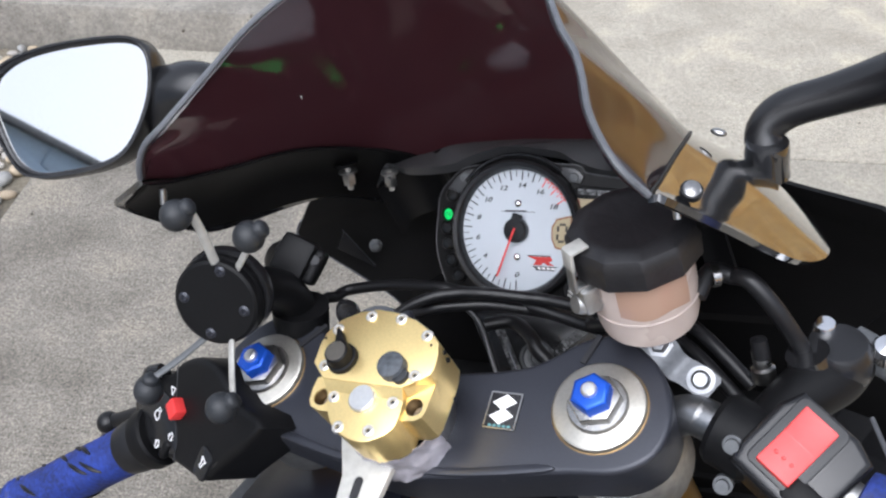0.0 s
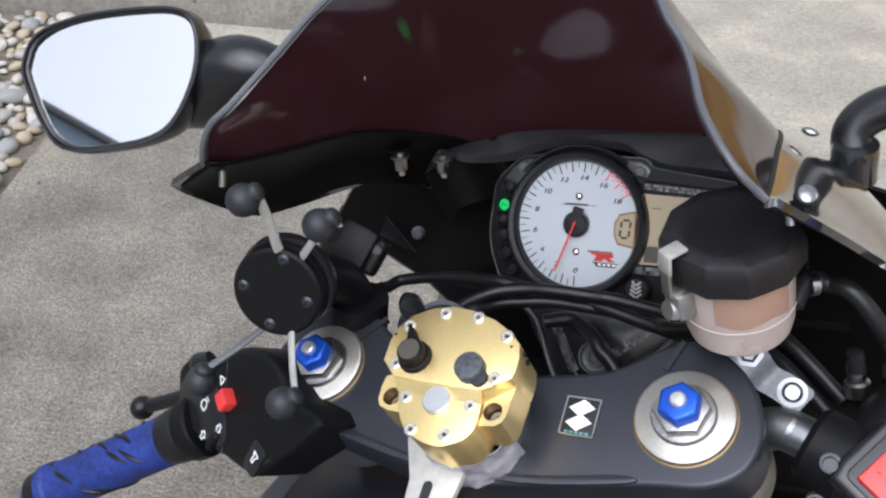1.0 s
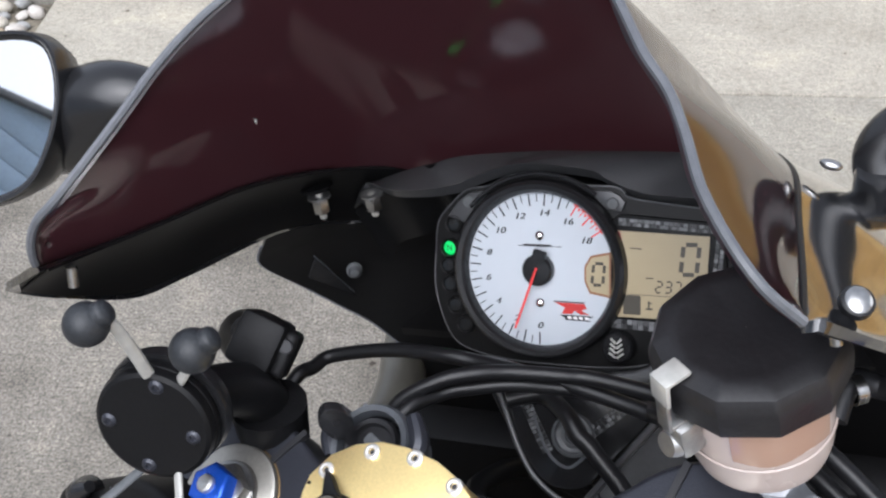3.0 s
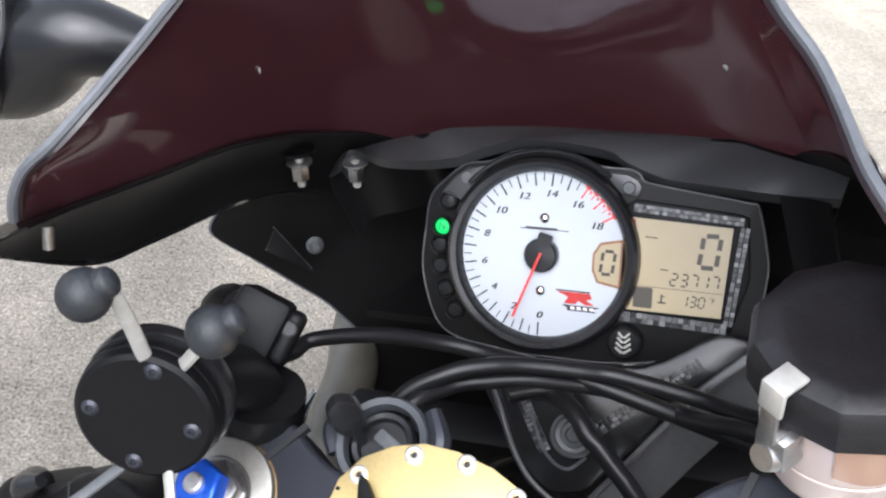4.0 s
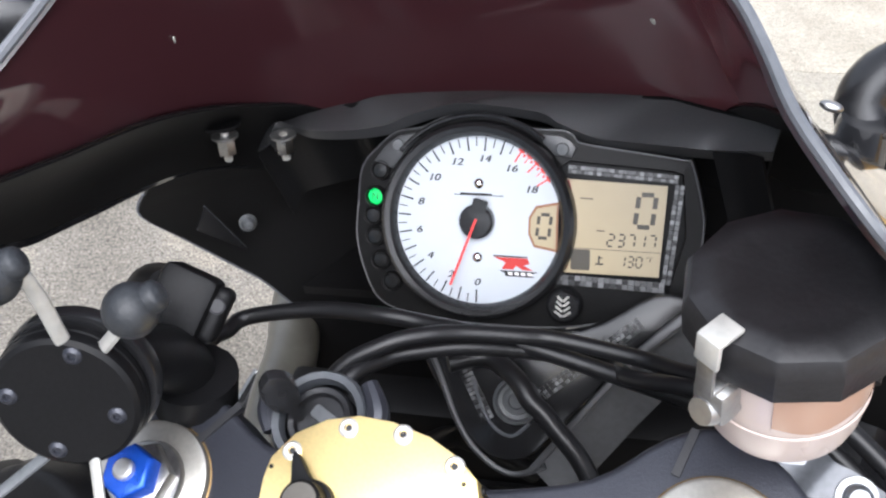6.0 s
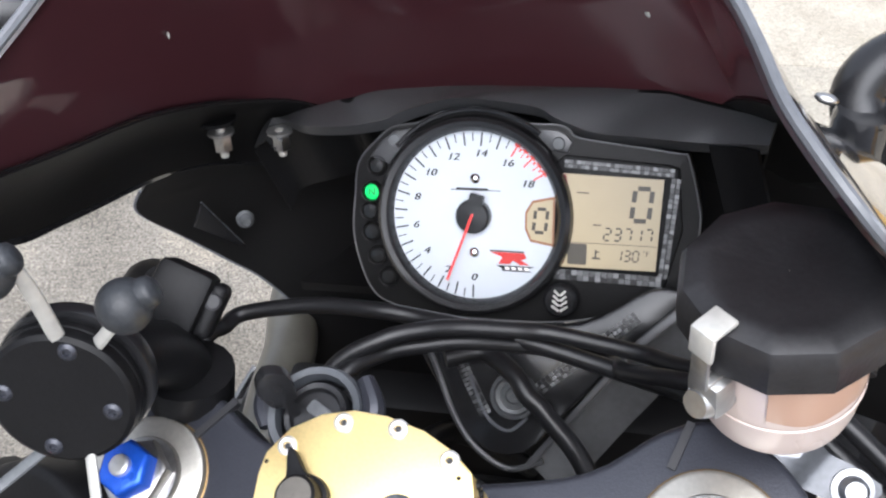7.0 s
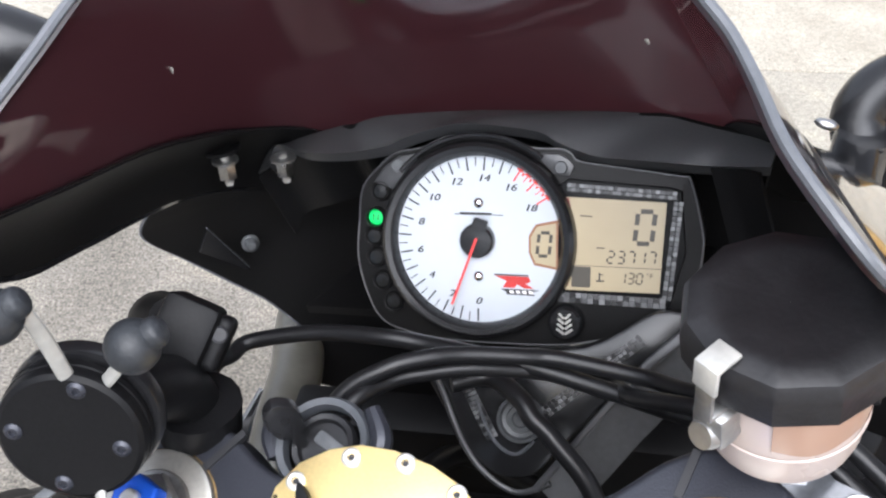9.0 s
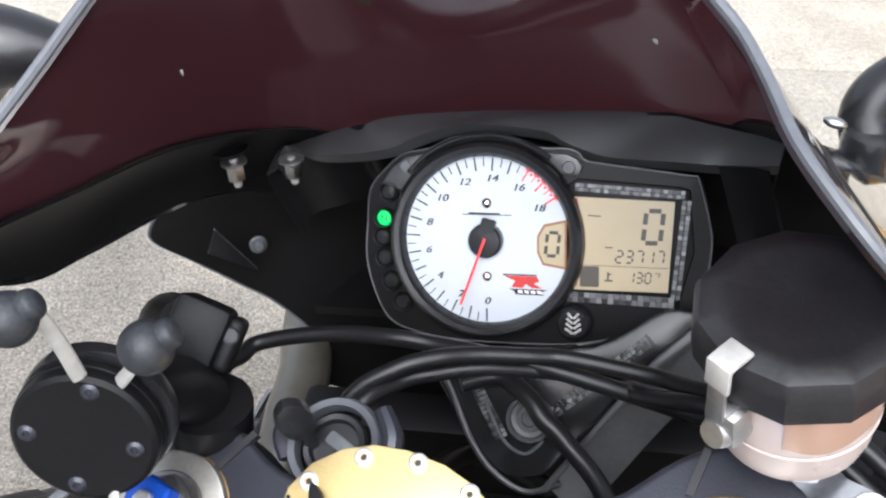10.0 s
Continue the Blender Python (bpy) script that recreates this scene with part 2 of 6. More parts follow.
def prism(bm, outline, z0, z1, m=Matrix(), bevel=0.0, seg=2):
    """A plate of that outline between the heights z0 and z1 of m, its upper rim rounded."""
    low = [bm.verts.new(m @ V((x, y, z0))) for x, y in outline]
    top = [bm.verts.new(m @ V((x, y, z1))) for x, y in outline]
    n = len(outline)
    for i in range(n):
        bm.faces.new((low[i], low[(i + 1) % n], top[(i + 1) % n], top[i]))
    up = bm.faces.new(top)
    bm.faces.new(low[::-1])
    bm.normal_update()
    if bevel:
        bmesh.ops.bevel(bm, geom=list(up.edges), offset=bevel, segments=seg, profile=0.5, affect="EDGES", clamp_overlap=True)
    return bm


def lathe(bm, profile, m=Matrix(), seg=40, wave=None):
    """Turns a profile of (radius, height) round the z axis of m; wave(angle) may scale the radius."""
    rings = []
    for r, z in profile:
        if r < 1e-6:
            rings.append([bm.verts.new(m @ V((0, 0, z)))])
        else:
            ring = []
            for i in range(seg):
                a = 2 * math.pi * i / seg
                k = wave(a) if wave else 1.0
                ring.append(bm.verts.new(m @ V((r * k * math.cos(a), r * k * math.sin(a), z))))
            rings.append(ring)
    for a, b in zip(rings, rings[1:]):
        for i in range(seg):
            j = (i + 1) % seg
            if len(a) == 1 and len(b) > 1:
                bm.faces.new((a[0], b[i], b[j]))
            elif len(b) == 1 and len(a) > 1:
                bm.faces.new((a[i], a[j], b[0]))
            elif len(a) > 1:
                bm.faces.new((a[i], a[j], b[j], b[i]))
    return bm


def tube(bm, pts, r, seg=12, n=6, flat=1.0):
    """A round bar along smoothed points; r is one radius or one for each point."""
    rs = list(r) if isinstance(r, (list, tuple)) else [r] * len(pts)
    way = smooth_path([(*p, q) for p, q in zip(pts, rs)], n)
    p = [V(q[:3]) for q in way]
    side = None
    rings = []
    for i, c in enumerate(p):
        d = (p[min(i + 1, len(p) - 1)] - p[max(i - 1, 0)]).normalized()
        if side is None:
            side = d.orthogonal().normalized()
        side = (side - d * side.dot(d)).normalized()
        up = d.cross(side)
        rings.append([bm.verts.new(c + way[i][3] * (math.cos(a) * side + flat * math.sin(a) * up)) for a in (2 * math.pi * k / seg for k in range(seg))])
    for a, b in zip(rings, rings[1:]):
        for i in range(seg):
            bm.faces.new((a[i], a[(i + 1) % seg], b[(i + 1) % seg], b[i]))
    bm.faces.new(rings[0][::-1])
    bm.faces.new(rings[-1])
    return bm


def box(bm, size, m=Matrix(), bevel=0.0, seg=2):
    x, y, z = (s / 2 for s in size)
    made = prism(bmesh.new(), [(-x, -y), (x, -y), (x, y), (-x, y)], -z, z)
    if bevel:
        bmesh.ops.bevel(made, geom=list(made.edges), offset=bevel, segments=seg, profile=0.5, affect="EDGES")
    made.transform(m)
    me = bpy.data.meshes.new("piece")
    made.to_mesh(me)
    bm.from_mesh(me)
    bpy.data.meshes.remove(me)
    made.free()
    return bm


def ball(bm, r, m=Matrix(), seg=20):
    bmesh.ops.create_uvsphere(bm, u_segments=seg, v_segments=seg // 2 + 2, radius=r, matrix=m)
    return bm


def loft(bm, rows, thick=0.0):
    """A skin over rows of equally many points, with a thickness."""
    made = bmesh.new()
    g = [[made.verts.new(p) for p in row] for row in rows]
    for a, b in zip(g, g[1:]):
        for i in range(len(a) - 1):
            if (a[i].co - a[i + 1].co).length < 1e-5:
                made.faces.new((a[i], b[i + 1], b[i]))
            elif (b[i].co - b[i + 1].co).length < 1e-5:
                made.faces.new((a[i], a[i + 1], b[i]))
            else:
                made.faces.new((a[i], a[i + 1], b[i + 1], b[i]))
    bmesh.ops.remove_doubles(made, verts=made.verts, dist=1e-5)
    bmesh.ops.recalc_face_normals(made, faces=made.faces)
    if thick:
        bmesh.ops.solidify(made, geom=made.faces[:], thickness=thick)
    me = bpy.data.meshes.new("piece")
    made.to_mesh(me)
    bm.from_mesh(me)
    bpy.data.meshes.remove(me)
    made.free()
    return bm


def hexagon(r, turn=0.0, n=6):
    return [(r * math.cos(turn + 2 * math.pi * i / n), r * math.sin(turn + 2 * math.pi * i / n)) for i in range(n)]


def rounded(w, h, r, n=4):
    """A rectangle with rounded corners, centred."""
    out = []
    for cx, cy, a0 in ((w / 2 - r, h / 2 - r, 0), (-w / 2 + r, h / 2 - r, 90), (-w / 2 + r, -h / 2 + r, 180), (w / 2 - r, -h / 2 + r, 270)):
        for i in range(n + 1):
            a = radians(a0 + 90 * i / n)
            out.append((cx + r * math.cos(a), cy + r * math.sin(a)))
    return out


def letters(bm, text, size, m, depth=0.0002, lean=0.0, bold=0.0):
    """Raised lettering in the built-in font, centred on m."""
    cu = bpy.data.curves.new("lettering", "FONT")
    cu.body, cu.size, cu.extrude, cu.shear, cu.offset = text, size, depth, lean, bold
    cu.align_x, cu.align_y = "CENTER", "CENTER"
    ob = new("lettering", cu)
    me = bpy.data.meshes.new_from_object(ob)
    me.transform(m)
    bm.from_mesh(me)
    bpy.data.objects.remove(ob)
    bpy.data.curves.remove(cu)
    bpy.data.meshes.remove(me)
    return bm


def part(name, bm, mat, parent, label="", sharp=32):
    """Links a bmesh as one mesh object under a thing or a part."""
    bmesh.ops.recalc_face_normals(bm, faces=bm.faces)
    me = bpy.data.meshes.new(name)
    bm.to_mesh(me)
    bm.free()
    me.materials.append(mat)
    me.polygons.foreach_set("use_smooth", [True] * len(me.polygons))
    me.set_sharp_from_angle(angle=radians(sharp))
    ob = new(name, me)
    ob.parent = parent
    return tagged(ob, label)


def thing(name, m, label, category, group="", kind=""):
    ob = new(name)
    ob.empty_display_size = 0.05
    ob.matrix_world = m
    return tagged(ob, label, category, group, kind)


def B():
    return bmesh.new()


def mirrored(pts):
    return [(-p[0], *p[1:]) for p in pts]


# the leaning machine's own frame: x to its right, y ahead, z up along its middle plane
BIKE = Matrix(((0.8925, 0.3748, -0.2511, 0.0035), (-0.3608, 0.9271, 0.1016, 0.3865), (0.2708, -0.0001, 0.9626, 0.893), (0, 0, 0, 1)))
# the steering frame within it: z along the raked steering axis
STEER = Matrix(((0.99989, -0.01472, 0.00000, 0), (0.01336, 0.90740, -0.42000, 0), (0.00618, 0.41995, 0.90750, 0), (0, 0, 0, 1)))
# the dial's frame: x right, y up the face, z out of it
DIAL = axes((-0.0204, 0.1992, -0.0304), (0, -0.8775, 0.4796))


def at(x, y, z):
    """A placing matrix in the steering frame."""
    return STEER @ Matrix.Translation((x, y, z))


# ---- ground, kerb, stones ----
def slab(name, x0, x1, y0, y1, z0, z1, mat, label, category, bevel=0.006, parent=None):
    bm = B()
    box(bm, (x1 - x0, y1 - y0, z1 - z0), Matrix.Translation(((x0 + x1) / 2, (y0 + y1) / 2, (z0 + z1) / 2)), bevel)
    ob = part(name, bm, mat, parent)
    return tagged(ob, label, category, kind="structure") if not parent else ob


bm = B()
bmesh.ops.create_grid(bm, x_segments=2, y_segments=2, size=600, matrix=Matrix.Translation((0, 0, -0.03)))
ground = part("ground", bm, M_SOIL, None)
tagged(ground, "bare dark soil under and round the driveway slabs", "ground", kind="structure")
driveway = thing("driveway", Matrix(), "weathered grey concrete driveway with tooled joints", "driveway", kind="structure")
JOINTS_Y = (-40.0, -4.5, -1.0, 2.205, 40.0)
for ya, yb in zip(JOINTS_Y, JOINTS_Y[1:]):
    # the joint at 0.55 is added; panels right of it have brighter light painted in
    joints_x = (-1.000, 2.6, 40.0) if ya > 2.1 else (-1.000, 0.55, 2.6, 40.0)
    for xa, xb in zip(joints_x, joints_x[1:]):
        slab("concrete_panel", xa + 0.002, xb - 0.002, ya + 0.0025, yb - 0.0025, -0.12, 0.0, M_CONC_SUNLIT if ya > 2.1 or xa > 0.5 else M_CONC, "", "", 0.004, driveway)
slab("kerb", -6.0, 0.10, 2.640, 2.975, -0.1, 0.125, M_KERB, "worn raised concrete kerb beside the driveway", "kerb", 0.018)
slab("walkway", -6.0, 0.10, 2.980, 4.4, -0.1, 0.118, M_CONC, "pale concrete walkway behind the kerb", "walkway", 0.01)

bed = slab("stone_bed", -3.2, -1.005, -6.0, 2.637, -0.1, -0.022, M_SOIL, "dark soil bed filled with rounded river stones", "stone bed", 0.004)
rng = random.Random(5)
STONES = []
for k in range(10):
    bm = B()
    bmesh.ops.create_icosphere(bm, subdivisions=2, radius=1.0)
    sx, sy, sz = rng.uniform(0.95, 1.35), rng.uniform(0.75, 1.0), rng.uniform(0.55, 0.75)
    for v in bm.verts:
        n = noise.noise(v.co * 0.9 + V((k * 7.3, 0, 0)))
        v.co = V((v.co.x * sx, v.co.y * sy, v.co.z * sz)) * (1 + 0.22 * n)
    me = bpy.data.meshes.new("river_stone")
    bm.to_mesh(me)
    bm.free()
    me.materials.append(M_STONE)
    me.polygons.foreach_set("use_smooth", [True] * len(me.polygons))
    STONES.append(me)
spots = []
tries = 0
while len(spots) < 300 and tries < 40000:
    tries += 1
    r = rng.choice((0.013, 0.017, 0.021, 0.025, 0.029))
    x, y = rng.uniform(-1.52, -1.030), rng.uniform(1.50, 2.615)
    if all((x - a) ** 2 + (y - b) ** 2 > (0.78 * (r + q)) ** 2 for a, b, q in spots):
        spots.append((x, y, r))
for x, y, r in spots:
    ob = new("stone", rng.choice(STONES))
    ob.parent = bed
    ob.matrix_world = Matrix.LocRotScale((x, y, -0.022 + r * rng.uniform(0.35, 0.75)), Euler((rng.uniform(-0.4, 0.4), rng.uniform(-0.4, 0.4), rng.uniform(0, 6.28))), (r, r, r))
bm = B()
for i in range(900):
    r = rng.uniform(0.012, 0.028)
    x, y = rng.uniform(-3.1, -1.54), rng.uniform(0.0, 2.61)
    if i % 3 == 0:
        x, y = rng.uniform(-3.1, -1.04), rng.uniform(-4.0, 1.49)
    bmesh.ops.create_icosphere(bm, subdivisions=1, radius=r, matrix=Matrix.Translation((x, y, -0.022 + r * 0.5)) @ Matrix.Diagonal((1.2, 0.9, 0.7, 1)))
rest = part("stone_fill", bm, M_STONE, bed)
tagged(rest, kind="stuff")

# ---- the motorcycle ----
bike = thing("motorcycle", BIKE, "black sport motorcycle leaning on its side stand on concrete", "motorcycle")

# trailing edge of the screen and its seam with the fairing, for the machine's right half, from the rear corner to the middle
EDGE = [(0.1457, 0.0101, 0.1041), (0.1336, 0.0074, 0.1216), (0.1168, 0.0288, 0.1361), (0.1054, 0.0551, 0.1489), (0.0901, 0.0740, 0.1618), (0.0716, 0.1038, 0.1756), (0.0398, 0.1231, 0.1838), (0.0000, 0.1290, 0.1900)]
EDGE_LEFT = [(0.1415, 0.0040, 0.1123), (0.1304, 0.0023, 0.1305), (0.1144, 0.0122, 0.1432), (0.1005, 0.0401, 0.1589), (0.0880, 0.0693, 0.1737), (0.0671, 0.0972, 0.1853), (0.0365, 0.1176, 0.1924), (0.0000, 0.1290, 0.1900)]
SEAM = [(0.1457, 0.0101, 0.1041), (0.1415, 0.0420, 0.0955), (0.1345, 0.0880, 0.0840), (0.1262, 0.1420, 0.0690), (0.1120, 0.1930, 0.0470), (0.0970, 0.2450, 0.0120), (0.0663, 0.2874, -0.0420), (0.0000, 0.3161, -0.0765)]
SEAM_LEFT = [(0.1415, 0.0040, 0.1123), (0.1541, 0.0396, 0.0956), (0.1501, 0.0828, 0.0821), (0.1414, 0.1369, 0.0668), (0.1330, 0.1978, 0.0385), (0.1169, 0.2512, 0.0050), (0.0760, 0.2911, -0.0460), (0.0000, 0.3161, -0.0765)]
MID_LEFT = [(0.1608, 0.0086, 0.1026), (0.1735, 0.0368, 0.0859), (0.1796, 0.0802, 0.0638), (0.1794, 0.1279, 0.0511), (0.1657, 0.1956, 0.0267), (0.1494, 0.2619, -0.0153), (0.0936, 0.3320, -0.0820), (0.0000, 0.3761, -0.1125)]
MID = [(0.1479, 0.0107, 0.1043), (0.1598, 0.0371, 0.0878), (0.1694, 0.0792, 0.0615), (0.1694, 0.1300, 0.0454), (0.1505, 0.1920, 0.0288), (0.1347, 0.2586, -0.0153), (0.0861, 0.3305, -0.0822), (0.0000, 0.3765, -0.1147)]
LOW_LEFT = [(0.1802, 0.0133, 0.0930), (0.1849, 0.0351, 0.0698), (0.1932, 0.0798, 0.0327), (0.1933, 0.1221, 0.0161), (0.1743, 0.1965, -0.0044), (0.1580, 0.2759, -0.0547), (0.1016, 0.3742, -0.1258), (0.0000, 0.4374, -0.1562)]
LOW = [(0.1502, 0.0113, 0.1046), (0.1718, 0.0336, 0.0762), (0.1939, 0.0770, 0.0323), (0.2000, 0.1250, 0.0100), (0.1743, 0.1965, -0.0044), (0.1580, 0.2759, -0.0547), (0.1016, 0.3742, -0.1258), (0.0000, 0.4374, -0.1562)]


def between(a, b, steps, bulge=0.0, way=(0, 0, 1)):
    rows = []
    for i in range(steps + 1):
        u = i / steps
        rows.append([V(p) * (1 - u) + V(q) * u + V(way) * bulge * math.sin(math.pi * u) * min(1.0, (V(p) - V(q)).length / 0.06) for p, q in zip(a, b)])
    return rows


edge = smooth_path(mirrored(EDGE_LEFT) + EDGE[::-1][1:], 5)
seam = smooth_path(mirrored(SEAM_LEFT) + SEAM[::-1][1:], 5)
bm = B()
rows = between(edge, seam, 12)
for i, row in enumerate(rows):
    for p in row:
        # full in the middle and on the left, flatter towards the right flank
        p += V((0, 0.6, 0.75)) * 0.010 * math.sin(math.pi * i / 12) * (1 - 0.75 * min(1.0, max(0.0, (p.x - 0.02) / 0.07)))
loft(bm, rows, 0.003)
screen = part("windscreen", bm, M_SCREEN, bike, "dark smoked acrylic windscreen", 60)
part("edge_trim", tube(B(), edge[::3] + [edge[-1]], 0.0018, 8, 3), M_TRIM, screen, "grey rolled edge")


# two chips in the acrylic
for p in ((-0.1003, 0.1263, 0.0973), (0.0654, 0.1971, 0.0767)):
    v = min(screen.data.vertices, key=lambda w: (w.co - V(p)).length)
    part("chip", ball(B(), 1.0, Matrix.Translation(v.co) @ pose(0, 0, 0, 20, 0, 35) @ Matrix.Diagonal((0.0007, 0.0030, 0.0014, 1)), 8), M_ARM, screen)


def side_skin(sign):
    half = [smooth_path(h, 5) for h in ((SEAM, MID, LOW) if sign > 0 else (SEAM_LEFT, MID_LEFT, LOW_LEFT))]
    rows = []
    for j in range(len(half[0])):
        col = smooth_path([half[0][j], half[1][j], half[2][j]], 5)
        rows.append([V((sign * x, y, z)) for x, y, z in col])
    # an even, fair sweep between the fixed edges
    for _ in range(12):
        rows = [[p if j in (0, len(rows) - 1) or k in (0, len(row) - 1) else (p + rows[j - 1][k] + rows[j + 1][k] + row[k - 1] + row[k + 1]) / 5 for k, p in enumerate(row)] for j, row in enumerate(rows)]
    return rows


for sign, side in ((-1, "left"), (1, "right")):
    bm = B()
    loft(bm, side_skin(sign), 0.0035)
    fair = part("fairing_shoulder", bm, M_GLOSSBLACK, bike, "gloss black fairing shoulder", 60)
    part("seam", tube(B(), [(sign * x, y, z) for x, y, z in (SEAM if sign > 0 else SEAM_LEFT)[:5]], 0.0013, 8), M_INNER, fair)
    part("liner", loft(B(), [[V((p.x * 0.986, p.y - 0.001, p.z - 0.0030)) for p in row[:-1]] for row in side_skin(sign)[1:]], 0.001), M_INNER, fair, "black inner lining", 60)
    # domed fixing screw with its washer, and the stub that ends below
    p = V((0.1583, 0.0306, 0.0963)) if sign > 0 else V((-0.1640, 0.0330, 0.0930))
    m = axes(p, (sign * 0.35, -0.35, 0.87))
    part("screw", lathe(B(), [(0.0001, 0.0034), (0.003, 0.0032), (0.0046, 0.0024), (0.0056, 0.0012), (0.0058, -0.002)], m @ Matrix.Diagonal((0.72, 0.80, 0.55, 1)), 24), M_STEEL, fair, "domed chrome screw")
    part("washer", lathe(B(), [(0.0040, 0.0006), (0.0048, 0.0004), (0.0052, 0.0), (0.0052, -0.003)], m, 24), M_RUBBER, fair)
    part("screw_stub", lathe(B(), [(0.0001, 0.006), (0.0022, 0.006), (0.0024, -0.003)], axes((sign * 0.1522, 0.0249, 0.0911), (sign * 0.1, -0.3, -0.9)), 14), M_STEEL, fair)

# dash cowl: the lip over the instruments
LIP = [(-0.1600, 0.2409, -0.0211), (-0.1508, 0.2459, -0.0077), (-0.1235, 0.2393, 0.0055), (-0.1028, 0.2453, 0.0089), (-0.0911, 0.2381, 0.0147), (-0.0746, 0.2440, 0.0162), (-0.0273, 0.2459, 0.0183), (0.0098, 0.2456, 0.0183), (0.0375, 0.2442, 0.0189), (0.0586, 0.2411, 0.0198), (0.0730, 0.2416, 0.0191), (0.0840, 0.2397, 0.0168), (0.0975, 0.2355, 0.0156), (0.1120, 0.2289, 0.0162), (0.1230, 0.2209, 0.0170)]
HOOD = [(-0.1398, 0.2233, -0.0041), (-0.1329, 0.2253, 0.0090), (-0.1128, 0.2167, 0.0098), (-0.0887, 0.2159, 0.0108), (-0.0684, 0.2176, 0.0135), (-0.0599, 0.2191, 0.0169), (-0.0450, 0.2231, 0.0204), (-0.0262, 0.2240, 0.0236), (0.0086, 0.2243, 0.0194), (0.0202, 0.2215, 0.0147), (0.0386, 0.2177, 0.0093), (0.0571, 0.2162, 0.0084), (0.0749, 0.2177, 0.0059), (0.0933, 0.2178, 0.0046), (0.1200, 0.2110, 0.0090)]
UNDER = [(x, y + 0.006, z - 0.009) for x, y, z in HOOD]
BACK = [(x * 0.95, y + 0.010, z - 0.050) for x, y, z in LIP]
lip, hood, under, back = (smooth_path(h, 5) for h in (LIP, HOOD, UNDER, BACK))
bm = B()
loft(bm, [[V(p) for p in r] for r in (back, lip)], 0.002)
cowl = part("dash_cowl", bm, M_MATTE, bike, "dark grey dash cowl over the instruments", 40)
part("cowl_band", loft(B(), between(lip, hood, 3, 0.001) + [[V(p) for p in under]], 0.0015), M_DASH, cowl, "grained dark grey band", 40)

wall = [(0.0933, 0.2195, 0.0030), (0.1040, 0.2180, 0.0040), (0.1160, 0.2110, 0.0060)]
part("cowl_cheek", loft(B(), [[V((x + 0.006 * k, y - 0.004 * k, z - 0.024 * k)) for x, y, z in smooth_path(wall, 4)] for k in range(4)], 0.002), M_MATTE, cowl, "dark cheek beside the display", 50)
part("nose_bulkhead", prism(B(), [(-0.150, 0.236), (0.150, 0.236), (0.125, 0.285), (0.075, 0.325), (0.0, 0.350), (-0.075, 0.325), (-0.125, 0.285)], -0.122, -0.116), M_INNER, cowl)

# ---- instrument cluster ----
HOUSING = smooth_path([(-0.0653, 0.0071), (-0.0633, 0.0248), (-0.0548, 0.0353), (-0.0442, 0.0438), (-0.0306, 0.0462), (-0.0193, 0.0515), (-0.0011, 0.0544), (0.0140, 0.0515), (0.0269, 0.0471), (0.0415, 0.0466), (0.0474, 0.0439), (0.0513, 0.0406), (0.0760, 0.0372), (0.1000, 0.0341), (0.1048, 0.0315), (0.1102, 0.0107), (0.1114, -0.0005), (0.1092, -0.0179), (0.1055, -0.0336), (0.0966, -0.0402), (0.0620, -0.0493), (0.0400, -0.0530), (0.0141, -0.0540), (-0.0191, -0.0537), (-0.0400, -0.0505), (-0.0538, -0.0447), (-0.0617, -0.0305), (-0.0663, -0.0118)], 4, True)
cluster = part("instrument_pod", prism(B(), HOUSING, -0.035, -0.002, DIAL, 0.003, 3), M_INNER, bike, "black plastic instrument housing with a white dial")
part("housing_bead", tube(B(), [DIAL @ V((x, y, -0.0025)) for x, y in HOUSING[::2] + HOUSING[:1]], 0.0006, 6, 2), M_DASH, cluster)
bm = B()
lathe(bm, [(0.0430, -0.004), (0.0430, 0.0026), (0.0440, 0.0050), (0.0452, 0.0066), (0.0480, 0.0070), (0.0500, 0.0052), (0.0512, 0.0), (0.0512, -0.006)], DIAL, 72)
part("dial_ring", bm, M_PLASTIC, cluster, "thick black bezel ring")
part("bezel_rim", tube(B(), [DIAL @ V((0.0535 * math.cos(radians(a)), 0.0535 * math.sin(radians(a)), 0.0008)) for a in range(52, 141, 8)], 0.0014, 8, 2), M_PLASTIC, cluster)
part("dial_face", lathe(B(), [(0.0001, 0.0), (0.0434, 0.0), (0.0434, -0.002)], DIAL, 72), M_DIAL, cluster, "white tachometer face")


def on_dial(thousands, r):
    a = radians(-90 - 13.2 * thousands)
    return r * math.cos(a), r * math.sin(a), a


def bar(bm, x0, y0, x1, y1, w, z0=0.0001, z1=0.0004, m=DIAL):
    d = V((x1 - x0, y1 - y0)).normalized() * (w / 2)
    return prism(bm, [(x0 + d.y, y0 - d.x), (x1 + d.y, y1 - d.x), (x1 - d.y, y1 + d.x), (x0 - d.y, y0 + d.x)], z0, z1, m)


black, red = B(), B()
for k in range(37):
    th = k / 2
    target = red if th >= 16 else black
    major = k % 2 == 0
    x0, y0, _ = on_dial(th, 0.0424)
    x1, y1, _ = on_dial(th, 0.0357 if major else 0.0380)
    bar(target, x1, y1, x0, y0, 0.0008 if major else 0.0005)
    if th >= 16:
        x0, y0, a = on_dial(th, 0.0422)
        t = V((-math.sin(a), math.cos(a))) * 0.0017
        bar(red, x0 - t.x, y0 - t.y, x0 + t.x, y0 + t.y, 0.0012)
        x0, y0, a = on_dial(th + 0.25, 0.0410)
        if th < 18:
            bar(red, x0 - t.x * 0.3, y0 - t.y * 0.3, x0 + t.x * 0.3, y0 + t.y * 0.3, 0.0016)
